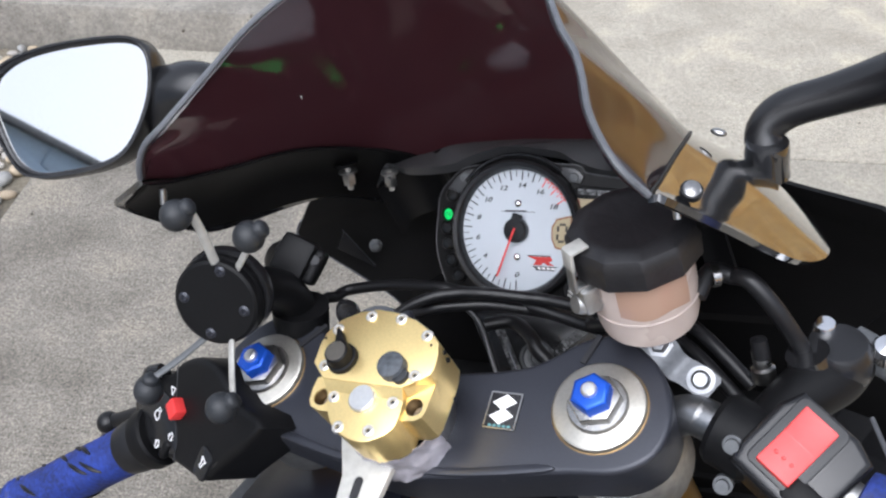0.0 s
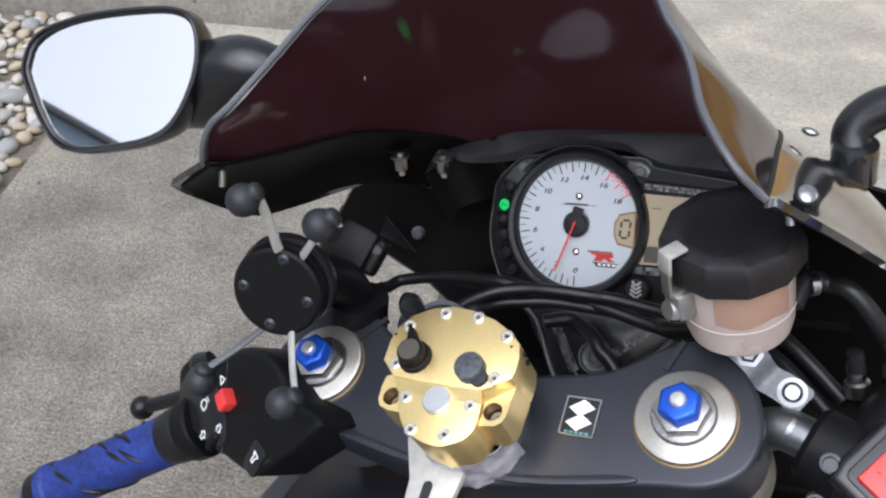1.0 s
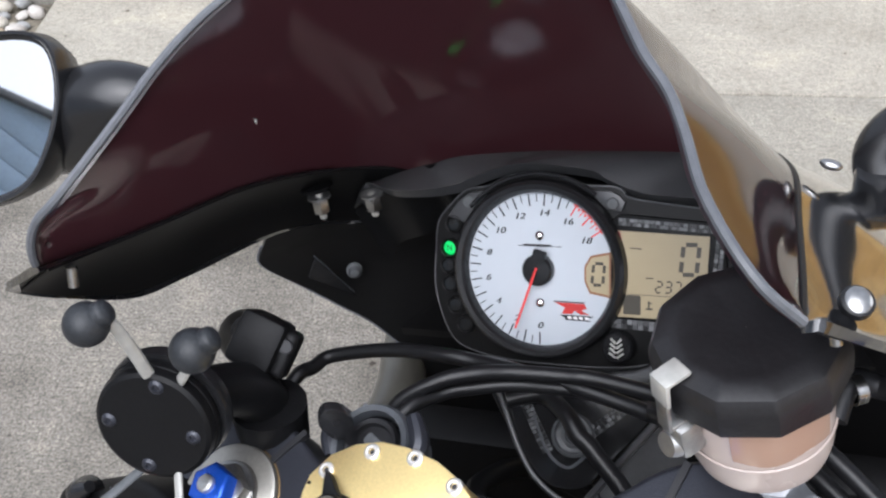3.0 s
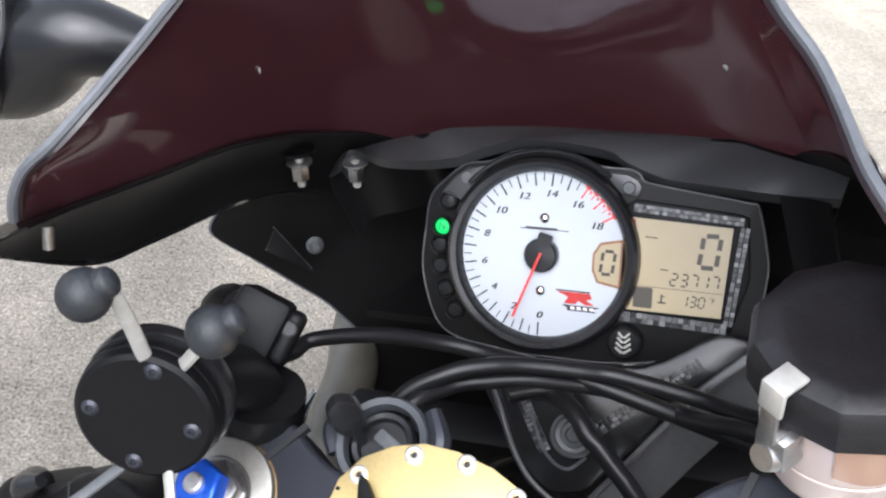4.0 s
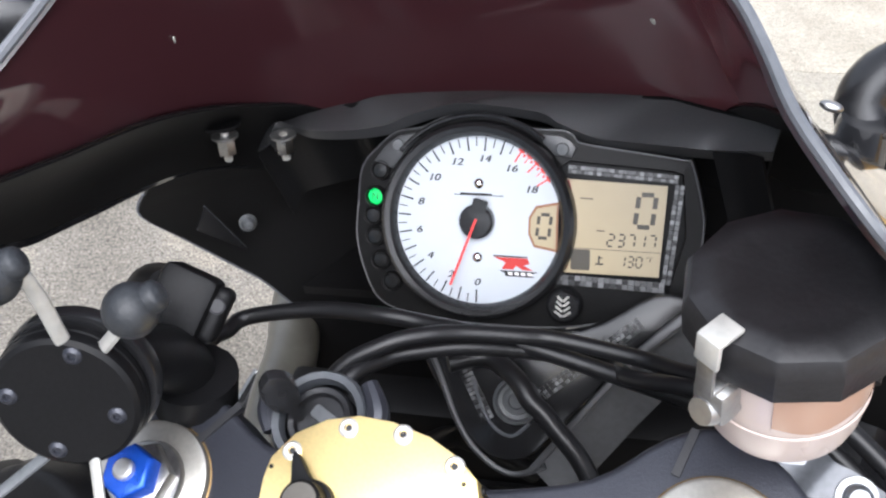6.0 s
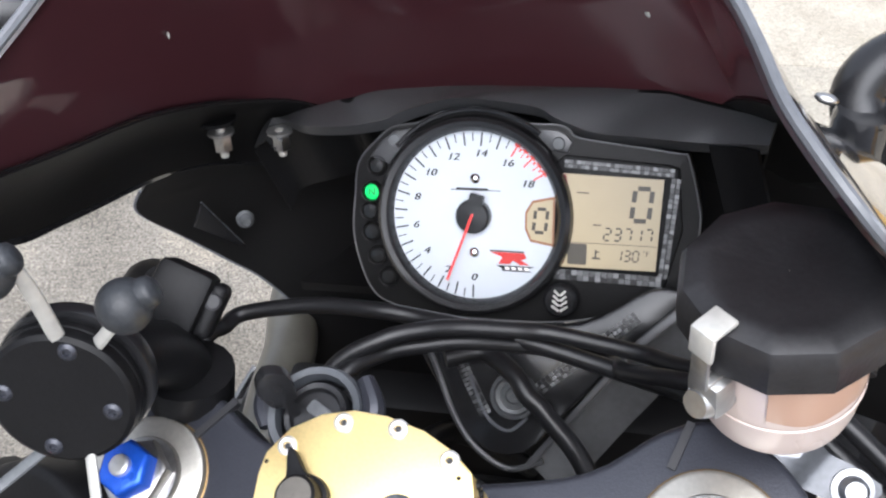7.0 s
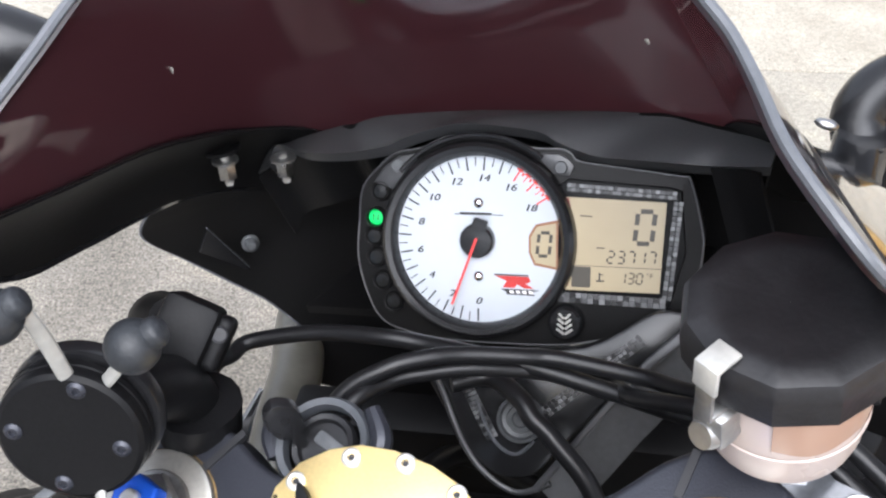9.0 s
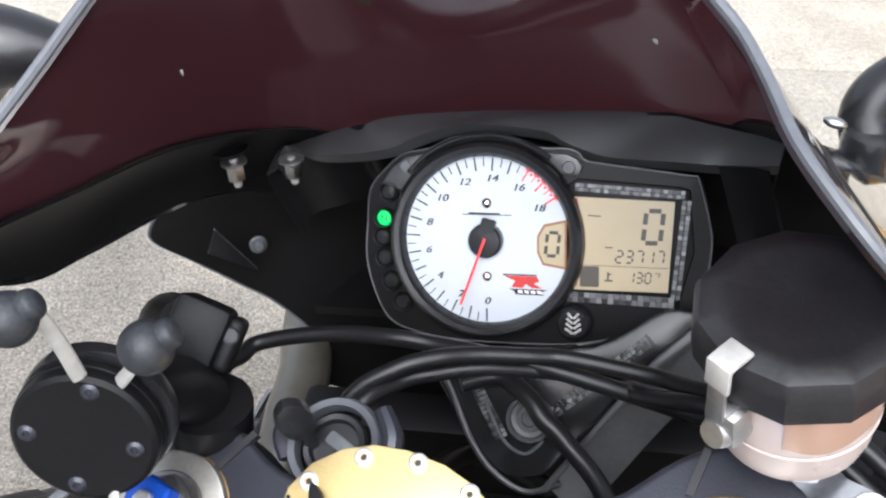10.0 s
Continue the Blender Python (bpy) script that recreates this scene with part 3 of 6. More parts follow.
for th in range(0, 19, 2):
    x, y, _ = on_dial(th, 0.0318)
    for k in range(2):
        letters(black, str(th), 0.0050, DIAL @ Matrix.Translation((x + 0.0003 * k, y, 0.0003 + 0.00003 * k)) @ Matrix.Diagonal((1.3, 1, 1, 1)), 0.0001, 0.25)
bar(black, -0.0125, 0.0131, 0.0132, 0.0131, 0.0004)
bar(black, -0.0095, 0.0137, 0.0070, 0.0137, 0.0009)
part("dial_print", black, M_BLACKPRINT, cluster, "black tick marks and numerals")
part("redline_print", red, M_RED, cluster, "red high-revs marks")
for y in (0.0190, -0.0190):
    part("dial_screw", lathe(B(), [(0.0001, 0.0016), (0.0016, 0.0013), (0.0026, 0.0004), (0.0028, 0.0001)], DIAL @ Matrix.Translation((0, y, 0)), 18), M_CHROME, cluster)
part("needle_hub", lathe(B(), [(0.0001, 0.0056), (0.0078, 0.0054), (0.0088, 0.0043), (0.0090, 0.0)], DIAL, 32), M_PLASTIC, cluster)
bm = B()
x, y, a = on_dial(1.55, 0.035)
bar(bm, -0.05 * x, -0.05 * y, x, y, 0.0012, 0.0062, 0.0070)
part("needle", bm, M_RED, cluster, "thin red needle")
part("needle_tail", prism(B(), rounded(0.0075, 0.006, 0.001), 0.0058, 0.0078, DIAL @ Matrix.Translation((0.0025, 0.0088, 0)) @ pose(0, 0, 0, 0, 0, -15)), M_PLASTIC, cluster)
# plain red and black slanted emblem
bm = B()
prism(bm, [(0.0088, -0.0180), (0.0262, -0.0180), (0.0275, -0.0205), (0.0245, -0.0217), (0.0290, -0.0240), (0.0240, -0.0240), (0.0205, -0.0220), (0.0190, -0.0240), (0.0130, -0.0240), (0.0150, -0.0205)], 0.0001, 0.0004, DIAL)
part("red_emblem", bm, material("dull_red_print", (0.50, 0.030, 0.026), 0.5, vary=0.1), cluster, "small red emblem")
bm = B()
prism(bm, [(0.0118, -0.0247), (0.0318, -0.0247), (0.0275, -0.0262), (0.0300, -0.0276), (0.0150, -0.0276), (0.0148, -0.0262)], 0.0001, 0.00035, DIAL)
bar(bm, 0.0085, -0.0174, 0.0262, -0.0174, 0.0007)
part("emblem_plate", bm, M_BLACKPRINT, cluster)
bm = B()
for i in range(4):
    x = 0.0163 + i * 0.0033
    prism(bm, [(x, -0.0253), (x + 0.0022, -0.0253), (x + 0.0027, -0.0268), (x + 0.0005, -0.0268)], 0.0004, 0.0006, DIAL)
part("emblem_bars", bm, M_WHITE, cluster)

SEGS = {"0": "abcdef", "1": "bc", "2": "abged", "3": "abgcd", "7": "abc"}


def digit(bm, ch, x, y, h, m, z0=0.0002, z1=0.0004):
    """One leaning seven-bar figure with its middle at x, y."""
    w, t, g = h * 0.52, h * 0.145, h * 0.075
    rows = {"a": (-1, 1, 1, 1), "g": (-1, 0, 1, 0), "d": (-1, -1, 1, -1), "f": (-1, 1, -1, 0), "b": (1, 1, 1, 0), "e": (-1, 0, -1, -1), "c": (1, 0, 1, -1)}
    for s in SEGS[ch]:
        xa, ya, xb, yb = rows[s]
        p, q = V((xa * w / 2 + ya * h * 0.05, ya * h / 2)), V((xb * w / 2 + yb * h * 0.05, yb * h / 2))
        d = (q - p).normalized() * g
        p, q = p + d, q - d
        bar(bm, x + p.x, y + p.y, x + q.x, y + q.y, t, z0, z1, m)


# the small hexagonal display in the dial
HEX = [(0.0263, 0.0030), (0.0298, 0.0090), (0.0412, 0.0115), (0.0412, -0.0138), (0.0292, -0.0118), (0.0263, -0.0055)]
part("gear_window", prism(B(), HEX, 0.0001, 0.0006, DIAL), material("brown_window_rim", (0.26, 0.12, 0.06), 0.5), cluster)
part("gear_display", prism(B(), [(0.0345 + (x - 0.0345) * 0.86, -0.0012 + (y + 0.0012) * 0.88) for x, y in HEX], 0.0006, 0.0009, DIAL), M_LCD, cluster, "tan gear display")
bm = B()
digit(bm, "0", 0.0343, -0.0009, 0.0118, DIAL, 0.0010, 0.0012)
part("gear_figure", bm, M_LCDINK, cluster)

# display panel, a little tapered, with its textured frame
part("display_frame", prism(B(), [(0.0395, -0.0300), (0.0962, -0.0312), (0.1035, -0.0030), (0.1008, 0.0272), (0.0960, 0.0288), (0.0459, 0.0322), (0.0415, 0.0290)], -0.004, 0.0005, DIAL, 0.0015), M_MATTE, cluster, "knurled black display frame")


def studs(bm, a, b, n, rows, pitch, size, m, z):
    """Rows of small raised studs along a line."""
    a, b = V(a), V(b)
    d = (b - a).normalized()
    side = V((-d.y, d.x))
    for k in range(n):
        for row in range(rows):
            p = a.lerp(b, (k + 0.5) / n) + side * pitch * (row - (rows - 1) / 2)
            box(bm, (size, size * 0.92, 0.0009), m @ Matrix.Translation((p.x, p.y, z)) @ pose(0, 0, 0, 0, 0, math.degrees(math.atan2(d.y, d.x))))
    return bm


part("frame_knurling", studs(B(), (0.0455, 0.0282), (0.0985, 0.0250), 26, 2, 0.0021, 0.0019, DIAL, 0.0007), M_MOSAIC, cluster, "pale chequered frame edge")
part("frame_knurling", studs(B(), (0.0995, 0.0225), (0.0950, -0.0265), 20, 2, 0.0025, 0.0021, DIAL, 0.0007), M_MOSAIC, cluster, "pale chequered frame edge")
part("frame_knurling", studs(B(), (0.0415, -0.0272), (0.0945, -0.0282), 18, 2, 0.0026, 0.0026, DIAL, 0.0007), M_MOSAIC, cluster, "pale chequered frame edge")
part("display_panel", prism(B(), [(0.0435, 0.0234), (0.0938, 0.0217), (0.0914, -0.0231), (0.0440, -0.0234)], 0.0006, 0.0012, DIAL), M_LCD, cluster, "tan liquid crystal display panel")
part("display_edge", prism(B(), [(0.0425, 0.0225), (0.0465, 0.0230), (0.0490, 0.0120), (0.0497, 0.0), (0.0490, -0.0120), (0.0465, -0.0215), (0.0425, -0.018), (0.0440, 0.0)], 0.0005, 0.0015, DIAL), material("dark_red_edge", (0.16, 0.018, 0.014), 0.4), cluster)
bm = B()
digit(bm, "0", 0.0838, 0.0092, 0.0158, DIAL, 0.0013, 0.0014)
for i, ch in enumerate("23717"):
    digit(bm, ch, 0.0676 + i * 0.0050, -0.0060 + i * 0.0001, 0.0060, DIAL, 0.0013, 0.0014)
for i, ch in enumerate("130"):
    digit(bm, ch, 0.0735 + i * 0.0041, -0.0162, 0.0052, DIAL, 0.0013, 0.0014)
letters(bm, "°F", 0.0036, DIAL @ Matrix.Translation((0.0866, -0.0148, 0.00135)), 0.0001)
bar(bm, 0.0520, 0.0142, 0.0582, 0.0139, 0.0006, 0.0013, 0.0014, DIAL)
bar(bm, 0.0605, -0.0016, 0.0645, -0.0016, 0.0006, 0.0013, 0.0014, DIAL)
bar(bm, 0.0490, -0.0107, 0.0915, -0.0110, 0.0003, 0.0013, 0.0014, DIAL)
prism(bm, rounded(0.0095, 0.0105, 0.0008), 0.0013, 0.0014, DIAL @ Matrix.Translation((0.0530, -0.0165, 0)))
bar(bm, 0.0605, -0.0182, 0.0645, -0.0182, 0.0009, 0.0013, 0.0014, DIAL)
bar(bm, 0.0622, -0.0182, 0.0622, -0.0140, 0.0009, 0.0013, 0.0014, DIAL)
bar(bm, 0.0622, -0.0150, 0.0640, -0.0150, 0.0006, 0.0013, 0.0014, DIAL)
part("display_print", bm, M_LCDINK, cluster, "dark seven-segment figures")

M_LENS = material("dark_lens", (0.012, 0.012, 0.012), 0.22, vary=0.1)
# warning lamps down the housing, two round sensors above
for x, y, lit in ((-0.0525, 0.0238, 0), (-0.0550, 0.0101, 1), (-0.0563, 0.0000, 0), (-0.0555, -0.0111, 0), (-0.0523, -0.0235, 0), (-0.0463, -0.0346, 0)):
    m = DIAL @ Matrix.Translation((x, y, 0))
    lamp = part("warning_lamp", lathe(B(), [(0.0001, 0.0010), (0.0034, 0.0008), (0.0044, -0.0002), (0.0047, -0.003)], m, 22), M_GREEN if lit else M_LENS, cluster, "lit green neutral lamp" if lit else "")
    # the lit lamp's collar is raised only to keep green light off the windscreen
    rise = 0.0030 if lit else 0.0004
    part("lamp_collar", lathe(B(), [(0.0046, -0.002), (0.0047, rise), (0.0051, rise + 0.0002), (0.0054, rise - 0.0002), (0.0055, -0.002)], m, 22), M_INNER, lamp)
    if lit:
        part("lamp_letter", letters(B(), "N", 0.0050, m @ Matrix.Translation((0, 0, 0.0009)), 0.0001), material("dark_green_print", (0.005, 0.07, 0.02), 0.5), lamp)
for x, y, ear in ((-0.0428, 0.0372, [(-0.0560, 0.0285), (-0.0500, 0.0365), (-0.0425, 0.0420), (-0.0300, 0.0440), (-0.0380, 0.0350), (-0.0455, 0.0250)]), (0.0422, 0.0376, [(0.0290, 0.0445), (0.0410, 0.0443), (0.0460, 0.0420), (0.0490, 0.0385), (0.0470, 0.0335), (0.0385, 0.0345)])):
    pad = part("sensor_pad", prism(B(), ear, -0.003, 0.0004, DIAL, 0.0006), M_DASH, cluster)
    part("sensor", lathe(B(), [(0.0001, 0.0012), (0.0028, 0.0011), (0.0034, 0.0004), (0.0034, -0.001)], DIAL @ Matrix.Translation((x, y, 0)), 20), M_KEYPLATE, pad)
# push button with herringbone plate
EM = DIAL @ Matrix.Translation((0.0458, -0.0402, 0.0))
knob = part("push_button", lathe(B(), [(0.0001, 0.0060), (0.0072, 0.0058), (0.0086, 0.0042), (0.0092, 0.0), (0.0092, -0.004)], EM, 32), M_PLASTIC, cluster, "round black push button")
bm = B()
for i in range(4):
    y = -0.0045 + i * 0.0026
    for s in (-1, 1):
        bar(bm, s * 0.0003, y - 0.0004, s * (0.0040 - 0.0004 * i), y + 0.0022, 0.0011, 0.0060, 0.0064, EM)
part("button_chevrons", bm, M_ARM, knob, "silver herringbone ribs")

# tapered panel under the instruments, ribbed, with a sunk screw
PANEL = axes((0.0111, 0.1395, -0.0920), (0, -0.80, 0.60))
bm = B()
prism(bm, smooth_path([(-0.0560, 0.0250), (-0.0400, -0.0071), (-0.0288, -0.0240), (-0.0137, -0.0325), (0.0034, -0.0300), (0.0166, -0.0155), (0.0321, 0.0020), (0.0562, 0.0280), (0.0790, 0.0500), (0.0600, 0.0540), (0.0260, 0.0350), (-0.0200, 0.0300)], 4, True), -0.02, 0.0, PANEL, 0.0025)
pan = part("lower_panel", bm, M_PLASTIC, bike, "ribbed black lower dash panel")
bm = B()
for (xa, ya), (xb, yb), n in (((-0.0380, 0.0220), (-0.0185, -0.0125), 18), ((0.0530, 0.0400), (0.0060, 0.0000), 26)):
    d = V((xb - xa, yb - ya)).normalized()
    for k in range(n):
        for row in range(3):
            u = k / (n - 1)
            x, y = xa + (xb - xa) * u + d.y * 0.0022 * (row - 1), ya + (yb - ya) * u - d.x * 0.0022 * (row - 1)
            box(bm, (0.0019, 0.0018, 0.0009), PANEL @ Matrix.Translation((x, y, 0.0003)) @ pose(0, 0, 0, 0, 0, math.degrees(math.atan2(d.y, d.x))))
ribs = part("panel_ribs", bm, M_MOSAIC, pan, "grey chequered edge strips")
tagged(ribs, kind="stuff")
part("panel_rim", tube(B(), [PANEL @ V((x, y, 0.0006)) for x, y in ((-0.0270, 0.0060), (-0.0200, -0.0100), (-0.0130, -0.0180), (-0.0050, -0.0200), (0.0030, -0.0130))], 0.0009, 6), M_TRIM, pan)
bm = B()
lathe(bm, [(0.0120, 0.0), (0.0115, 0.0035), (0.0100, 0.0040), (0.0092, 0.0015), (0.0070, 0.0010), (0.0065, 0.0022), (0.0042, 0.0024), (0.0036, 0.0012), (0.0020, 0.0012), (0.0018, 0.002), (0.0001, 0.002)], PANEL @ Matrix.Translation((-0.004, -0.0025, 0)), 32)
part("sunk_screw", bm, M_KEYPLATE, pan, "grey ringed screw head")

# raised outer lip of the panel, sky light put into its grey, and the flat strut beside it
part("panel_lip", tube(B(), [PANEL @ V((x, y, 0.001)) for x, y in ((-0.0600, 0.0260), (-0.0480, 0.0154), (-0.0340, -0.0149), (-0.0215, -0.0306), (-0.0046, -0.0390), (0.0120, -0.0330))], 0.0016, 8), M_DASH, pan, "moulded lip greyed for the sky it catches")
strut = part("panel_strut", loft(B(), [[PANEL @ V((x, y, z)) for x, y in ((0.0820, 0.0520), (0.0562, 0.0280), (0.0374, 0.0056), (0.0195, -0.0173), (0.0050, -0.0360))] for z in (0.004, -0.004)] + [[PANEL @ V((x + 0.016, y - 0.016, -0.010)) for x, y in ((0.0820, 0.0520), (0.0562, 0.0280), (0.0374, 0.0056), (0.0195, -0.0173), (0.0050, -0.0360))]], 0.002), M_COVER, pan, "scuffed dark grey strut")
# the strut is dark; the light along its edge is painted as lighter grey
part("strut_edge", tube(B(), [PANEL @ V((x, y, 0.004)) for x, y in ((0.0820, 0.0520), (0.0562, 0.0280), (0.0374, 0.0056), (0.0195, -0.0173), (0.0050, -0.0360))], [0.0030, 0.0026, 0.0018, 0.0018, 0.0018], 8, flat=0.5), M_DASH, strut, "strut edge with its light put into the grey")

# inner side panels with a small triangular ribbed patch and a bolt
INNER = [(-0.2156, 0.2308, -0.0221), (-0.2396, 0.2360, -0.0500), (-0.2496, 0.2392, -0.0682), (-0.2351, 0.2518, -0.0942), (-0.2150, 0.2626, -0.1210), (-0.1972, 0.2746, -0.1490), (-0.1790, 0.2862, -0.1959), (-0.1836, 0.2816, -0.2326)]
DEEP = [(-0.1661, 0.2617, -0.0256), (-0.1563, 0.2699, -0.0358), (-0.1413, 0.2899, -0.0512), (-0.1435, 0.3078, -0.0871), (-0.1387, 0.3130, -0.1276), (-0.1270, 0.3160, -0.1674), (-0.1154, 0.3189, -0.2022), (-0.1085, 0.3166, -0.2870)]
DEEPER = [(-0.0912, 0.2829, -0.0137), (-0.0861, 0.2880, -0.0258), (-0.0814, 0.2986, -0.0461), (-0.0559, 0.3133, -0.0864), (-0.0356, 0.3180, -0.1265), (-0.0153, 0.3227, -0.1665), (-0.0054, 0.3278, -0.2066), (-0.0058, 0.3333, -0.2867)]
for sign in (-1, 1):
    rows = [[V((-sign * x, y, z)) for x, y, z in smooth_path(r, 4)] for r in (INNER, DEEP, DEEPER)]
    inner = part("inner_panel", loft(B(), rows, 0.003), M_INNER, bike, "satin black inner fairing panel", 50)
    # lighter grey bead stands in for the sky's glint along the panel edge
    part("panel_glint", tube(B(), [(-sign * x, y - 0.002, z) for x, y, z in INNER[1:]], 0.0010, 8), M_TRIM, inner)
    if sign > 0:
        flank = [[V((x, y, z)) for x, y, z in smooth_path(r, 4)] for r in (mirrored(INNER), [(-x + 0.095, y - 0.055, z - 0.025) for x, y, z in INNER])]
        part("flank_panel", loft(B(), flank, 0.003), M_INNER, inner, "", 50)
        continue
    m = axes((-0.1922, 0.2625, -0.0901), (sign * -0.55, -0.80, 0.2))
    part("panel_bolt", lathe(B(), [(0.0001, 0.0065), (0.0032, 0.0062), (0.0046, 0.0045), (0.0055, 0.0020), (0.0060, 0.0), (0.0072, -0.0005), (0.0072, -0.003)], m @ Matrix.Scale(0.8, 4), 20), M_KEYPLATE, inner, "dull domed bolt")
    # raised triangular gusset with thin grey edges
    tri = [V((-sign * x, y, z)) for x, y, z in ((-0.2092, 0.2467, -0.0661), (-0.1995, 0.2633, -0.1101), (-0.2160, 0.2419, -0.0807))]
    bm = B()
    loft(bm, [[tri[0], tri[1]], [(tri[0] + tri[2]) / 2 + V((0, -0.001, 0)), tri[1]], [tri[2], tri[1] + V((0, 0, -0.0015))]], 0.002)
    gus = part("gusset", bm, M_PLASTIC, inner)
    for a, b in ((tri[0], tri[1]), (tri[2], tri[1])):
        part("gusset_edge", tube(B(), [a, (a + b) / 2, b], 0.0005, 6, 2), M_TRIM, gus)

# bracket with hanging studs and nuts behind the left of the dash
br = part("stud_bracket", lathe(B(), [(0.0001, 0.0), (0.010, 0.0), (0.010, -0.002), (0.0001, -0.002)], axes((-0.1515, 0.2010, 0.0230), (0.05, 0.1, 1)), 20), M_MATTE, bike)
for x, y, z, l in ((-0.1515, 0.2004, 0.0107, 1), (-0.1293, 0.2207, -0.0006, 0)):
    m = axes((x, y, z), (0.05, 0.1, 1))
    part("stud", lathe(B(), [(0.0001, -0.0105), (0.0020, -0.0105), (0.0023, -0.0095), (0.0023, 0.013 if l else 0.005), (0.0001, 0.013 if l else 0.005)], m, 16), M_ARM, br)
    part("nut", prism(B(), hexagon(0.0050), -0.0060, 0.0030, m, 0.0007), M_STEEL, br, "bright hex nut")
    part("nut_flange", lathe(B(), [(0.0050, 0.0030), (0.0070, 0.0033), (0.0070, 0.0046), (0.002, 0.0046)], m, 20), M_DULL, br)

# ---- mirrors ----
for sign in (-1, 1):
    MM = axes((sign * 0.3570, 0.1570, 0.0930), (sign * -0.20, -1.0, 0.62), (1, 0, 0))
    shape = smooth_path([(-0.0766, 0.0061), (-0.0661, 0.0289), (-0.0308, 0.0422), (0.0189, 0.0487), (0.0520, 0.0477), (0.0659, 0.0343), (0.0673, 0.0056), (0.0549, -0.0257), (0.0368, -0.0410), (0.0018, -0.0498), (-0.0364, -0.0517), (-0.0571, -0.0337), (-0.0705, -0.0111)], 4, True)
    if sign > 0:
        shape = [(-x, y) for x, y in shape]
    shell = B()
    rows = []
    for z, k in ((0.0, 1.06), (0.004, 1.08), (-0.006, 1.09), (-0.020, 1.0), (-0.034, 0.78), (-0.042, 0.45)):
        rows.append([MM @ V((x * k, y * k, z * 1.25)) for x, y in shape + shape[:1]])
    loft(shell, [rows[1], rows[2], rows[3], rows[4], rows[5]], 0.002)
    mir = part("mirror", shell, M_PLASTIC, bike, "black wing mirror with bright sky in its glass", 50)
    part("mirror_glass", prism(B(), shape, -0.002, 0.0005, MM), M_MIRROR, mir, "clear silver mirror glass")
    rimb = B()
    tube(rimb, [MM @ V((x * 1.035, y * 1.035, 0.001)) for x, y in shape[::3] + shape[:1]], 0.0028, 8, 3)
    part("mirror_rim", rimb, M_PLASTIC, mir)
    st = B()
    root = [(0.1552, 0.197, 0.030), (0.1540, 0.203, 0.043), (0.166, 0.208, 0.054)] if sign > 0 else [(-0.176, 0.212, 0.052), (-0.180, 0.211, 0.055), (-0.186, 0.210, 0.058)]
    tube(st, root + [(sign * 0.194, 0.208, 0.063), (sign * 0.225, 0.204, 0.074), (sign * 0.262, 0.192, 0.088), MM @ V((-sign * 0.056, 0.002, -0.036)), MM @ V((-sign * 0.020, 0.0, -0.046))], [0.0115, 0.0115, 0.0120, 0.0122, 0.0150, 0.0230, 0.0320, 0.0300], 22)
    part("mirror_stalk", st, M_PLASTIC, mir, "curved black mirror stalk")
    if sign > 0:
        part("mirror_base", lathe(B(), [(0.0001, 0.010), (0.0125, 0.010), (0.0132, 0.006), (0.0132, -0.006), (0.0140, -0.012)], axes((sign * 0.1560, 0.194, 0.030), (sign * 0.1, -0.1, 1)), 28), M_GLOSSBLACK, mir)
        part("base_bolt", ball(B(), 1.0, axes((sign * 0.1376, 0.1617, 0.0617), (sign * 0.3, 0.2, 0.9)) @ Matrix.Diagonal((0.0048, 0.0030, 0.0022, 1)), 16), M_STEEL, mir)

# ---- fork and clamp ----
CLAMP = [(0.0, 0.0113), (0.027, 0.0130), (0.062, 0.0207), (0.086, 0.0372), (0.104, 0.0428), (0.122, 0.0345), (0.136, 0.0185), (0.142, -0.0025), (0.137, -0.0215), (0.120, -0.0330), (0.095, -0.0365), (0.060, -0.0430), (0.032, -0.0480), (0.0, -0.0520)]
outline = smooth_path(CLAMP + mirrored(CLAMP)[::-1][1:-1], 4, True)
clamp = part("triple_clamp", prism(B(), outline, -0.052, -0.022, STEER, 0.003, 3), M_CLAMP, bike, "dark grey anodised top clamp")
part("clamp_rib", prism(B(), smooth_path([(-0.085, -0.0375), (-0.03, -0.0475), (0.03, -0.0475), (0.085, -0.0375), (0.080, -0.034), (0.03, -0.043), (-0.03, -0.043), (-0.080, -0.034)], 4, True), -0.03, -0.0208, STEER, 0.0012), M_CLAMP, clamp)
for s in (-1, 1):
    a, b = V((s * 0.0894, 0.0182)), V((s * 0.0755, 0.0342))
    if s > 0:
        a, b = V((0.0905, 0.024)), V((0.0965, 0.041))
    # no cut: a black bar on the clamp paints the slot's inner shade
    part("pinch_slot", bar(B(), a.x, a.y, b.x, b.y, 0.0030, -0.024, -0.0208, STEER), M_BLACKPRINT, clamp)
    part("pinch_bolt", lathe(B(), [(0.0001, 0.008), (0.0045, 0.008), (0.0048, -0.01)], axes(STEER @ V((s * 0.112, 0.042, -0.036)), (s * 1, 0.2, 0)), 18), M_STEEL, clamp)
# maker's plate, plain shapes only
PL = at(0.0535, -0.0078, -0.022)
plate = part("maker_plate", prism(B(), rounded(0.0185, 0.0215, 0.0015), 0.0, 0.0007, PL, 0.0003), M_BLACKPRINT, clamp, "small black plate with white zigzag")
bm = B()
rw, rh, t = 0.0185, 0.0215, 0.0008
for x0, y0, x1, y1 in ((-rw / 2, rh / 2, rw / 2, rh / 2), (-rw / 2, -rh / 2, rw / 2, -rh / 2), (-rw / 2, -rh / 2, -rw / 2, rh / 2), (rw / 2, -rh / 2, rw / 2, rh / 2)):
    bar(bm, x0 * 0.95, y0 * 0.95, x1 * 0.95, y1 * 0.95, t, 0.0007, 0.0011, PL)
part("plate_border", bm, M_STEEL, plate)
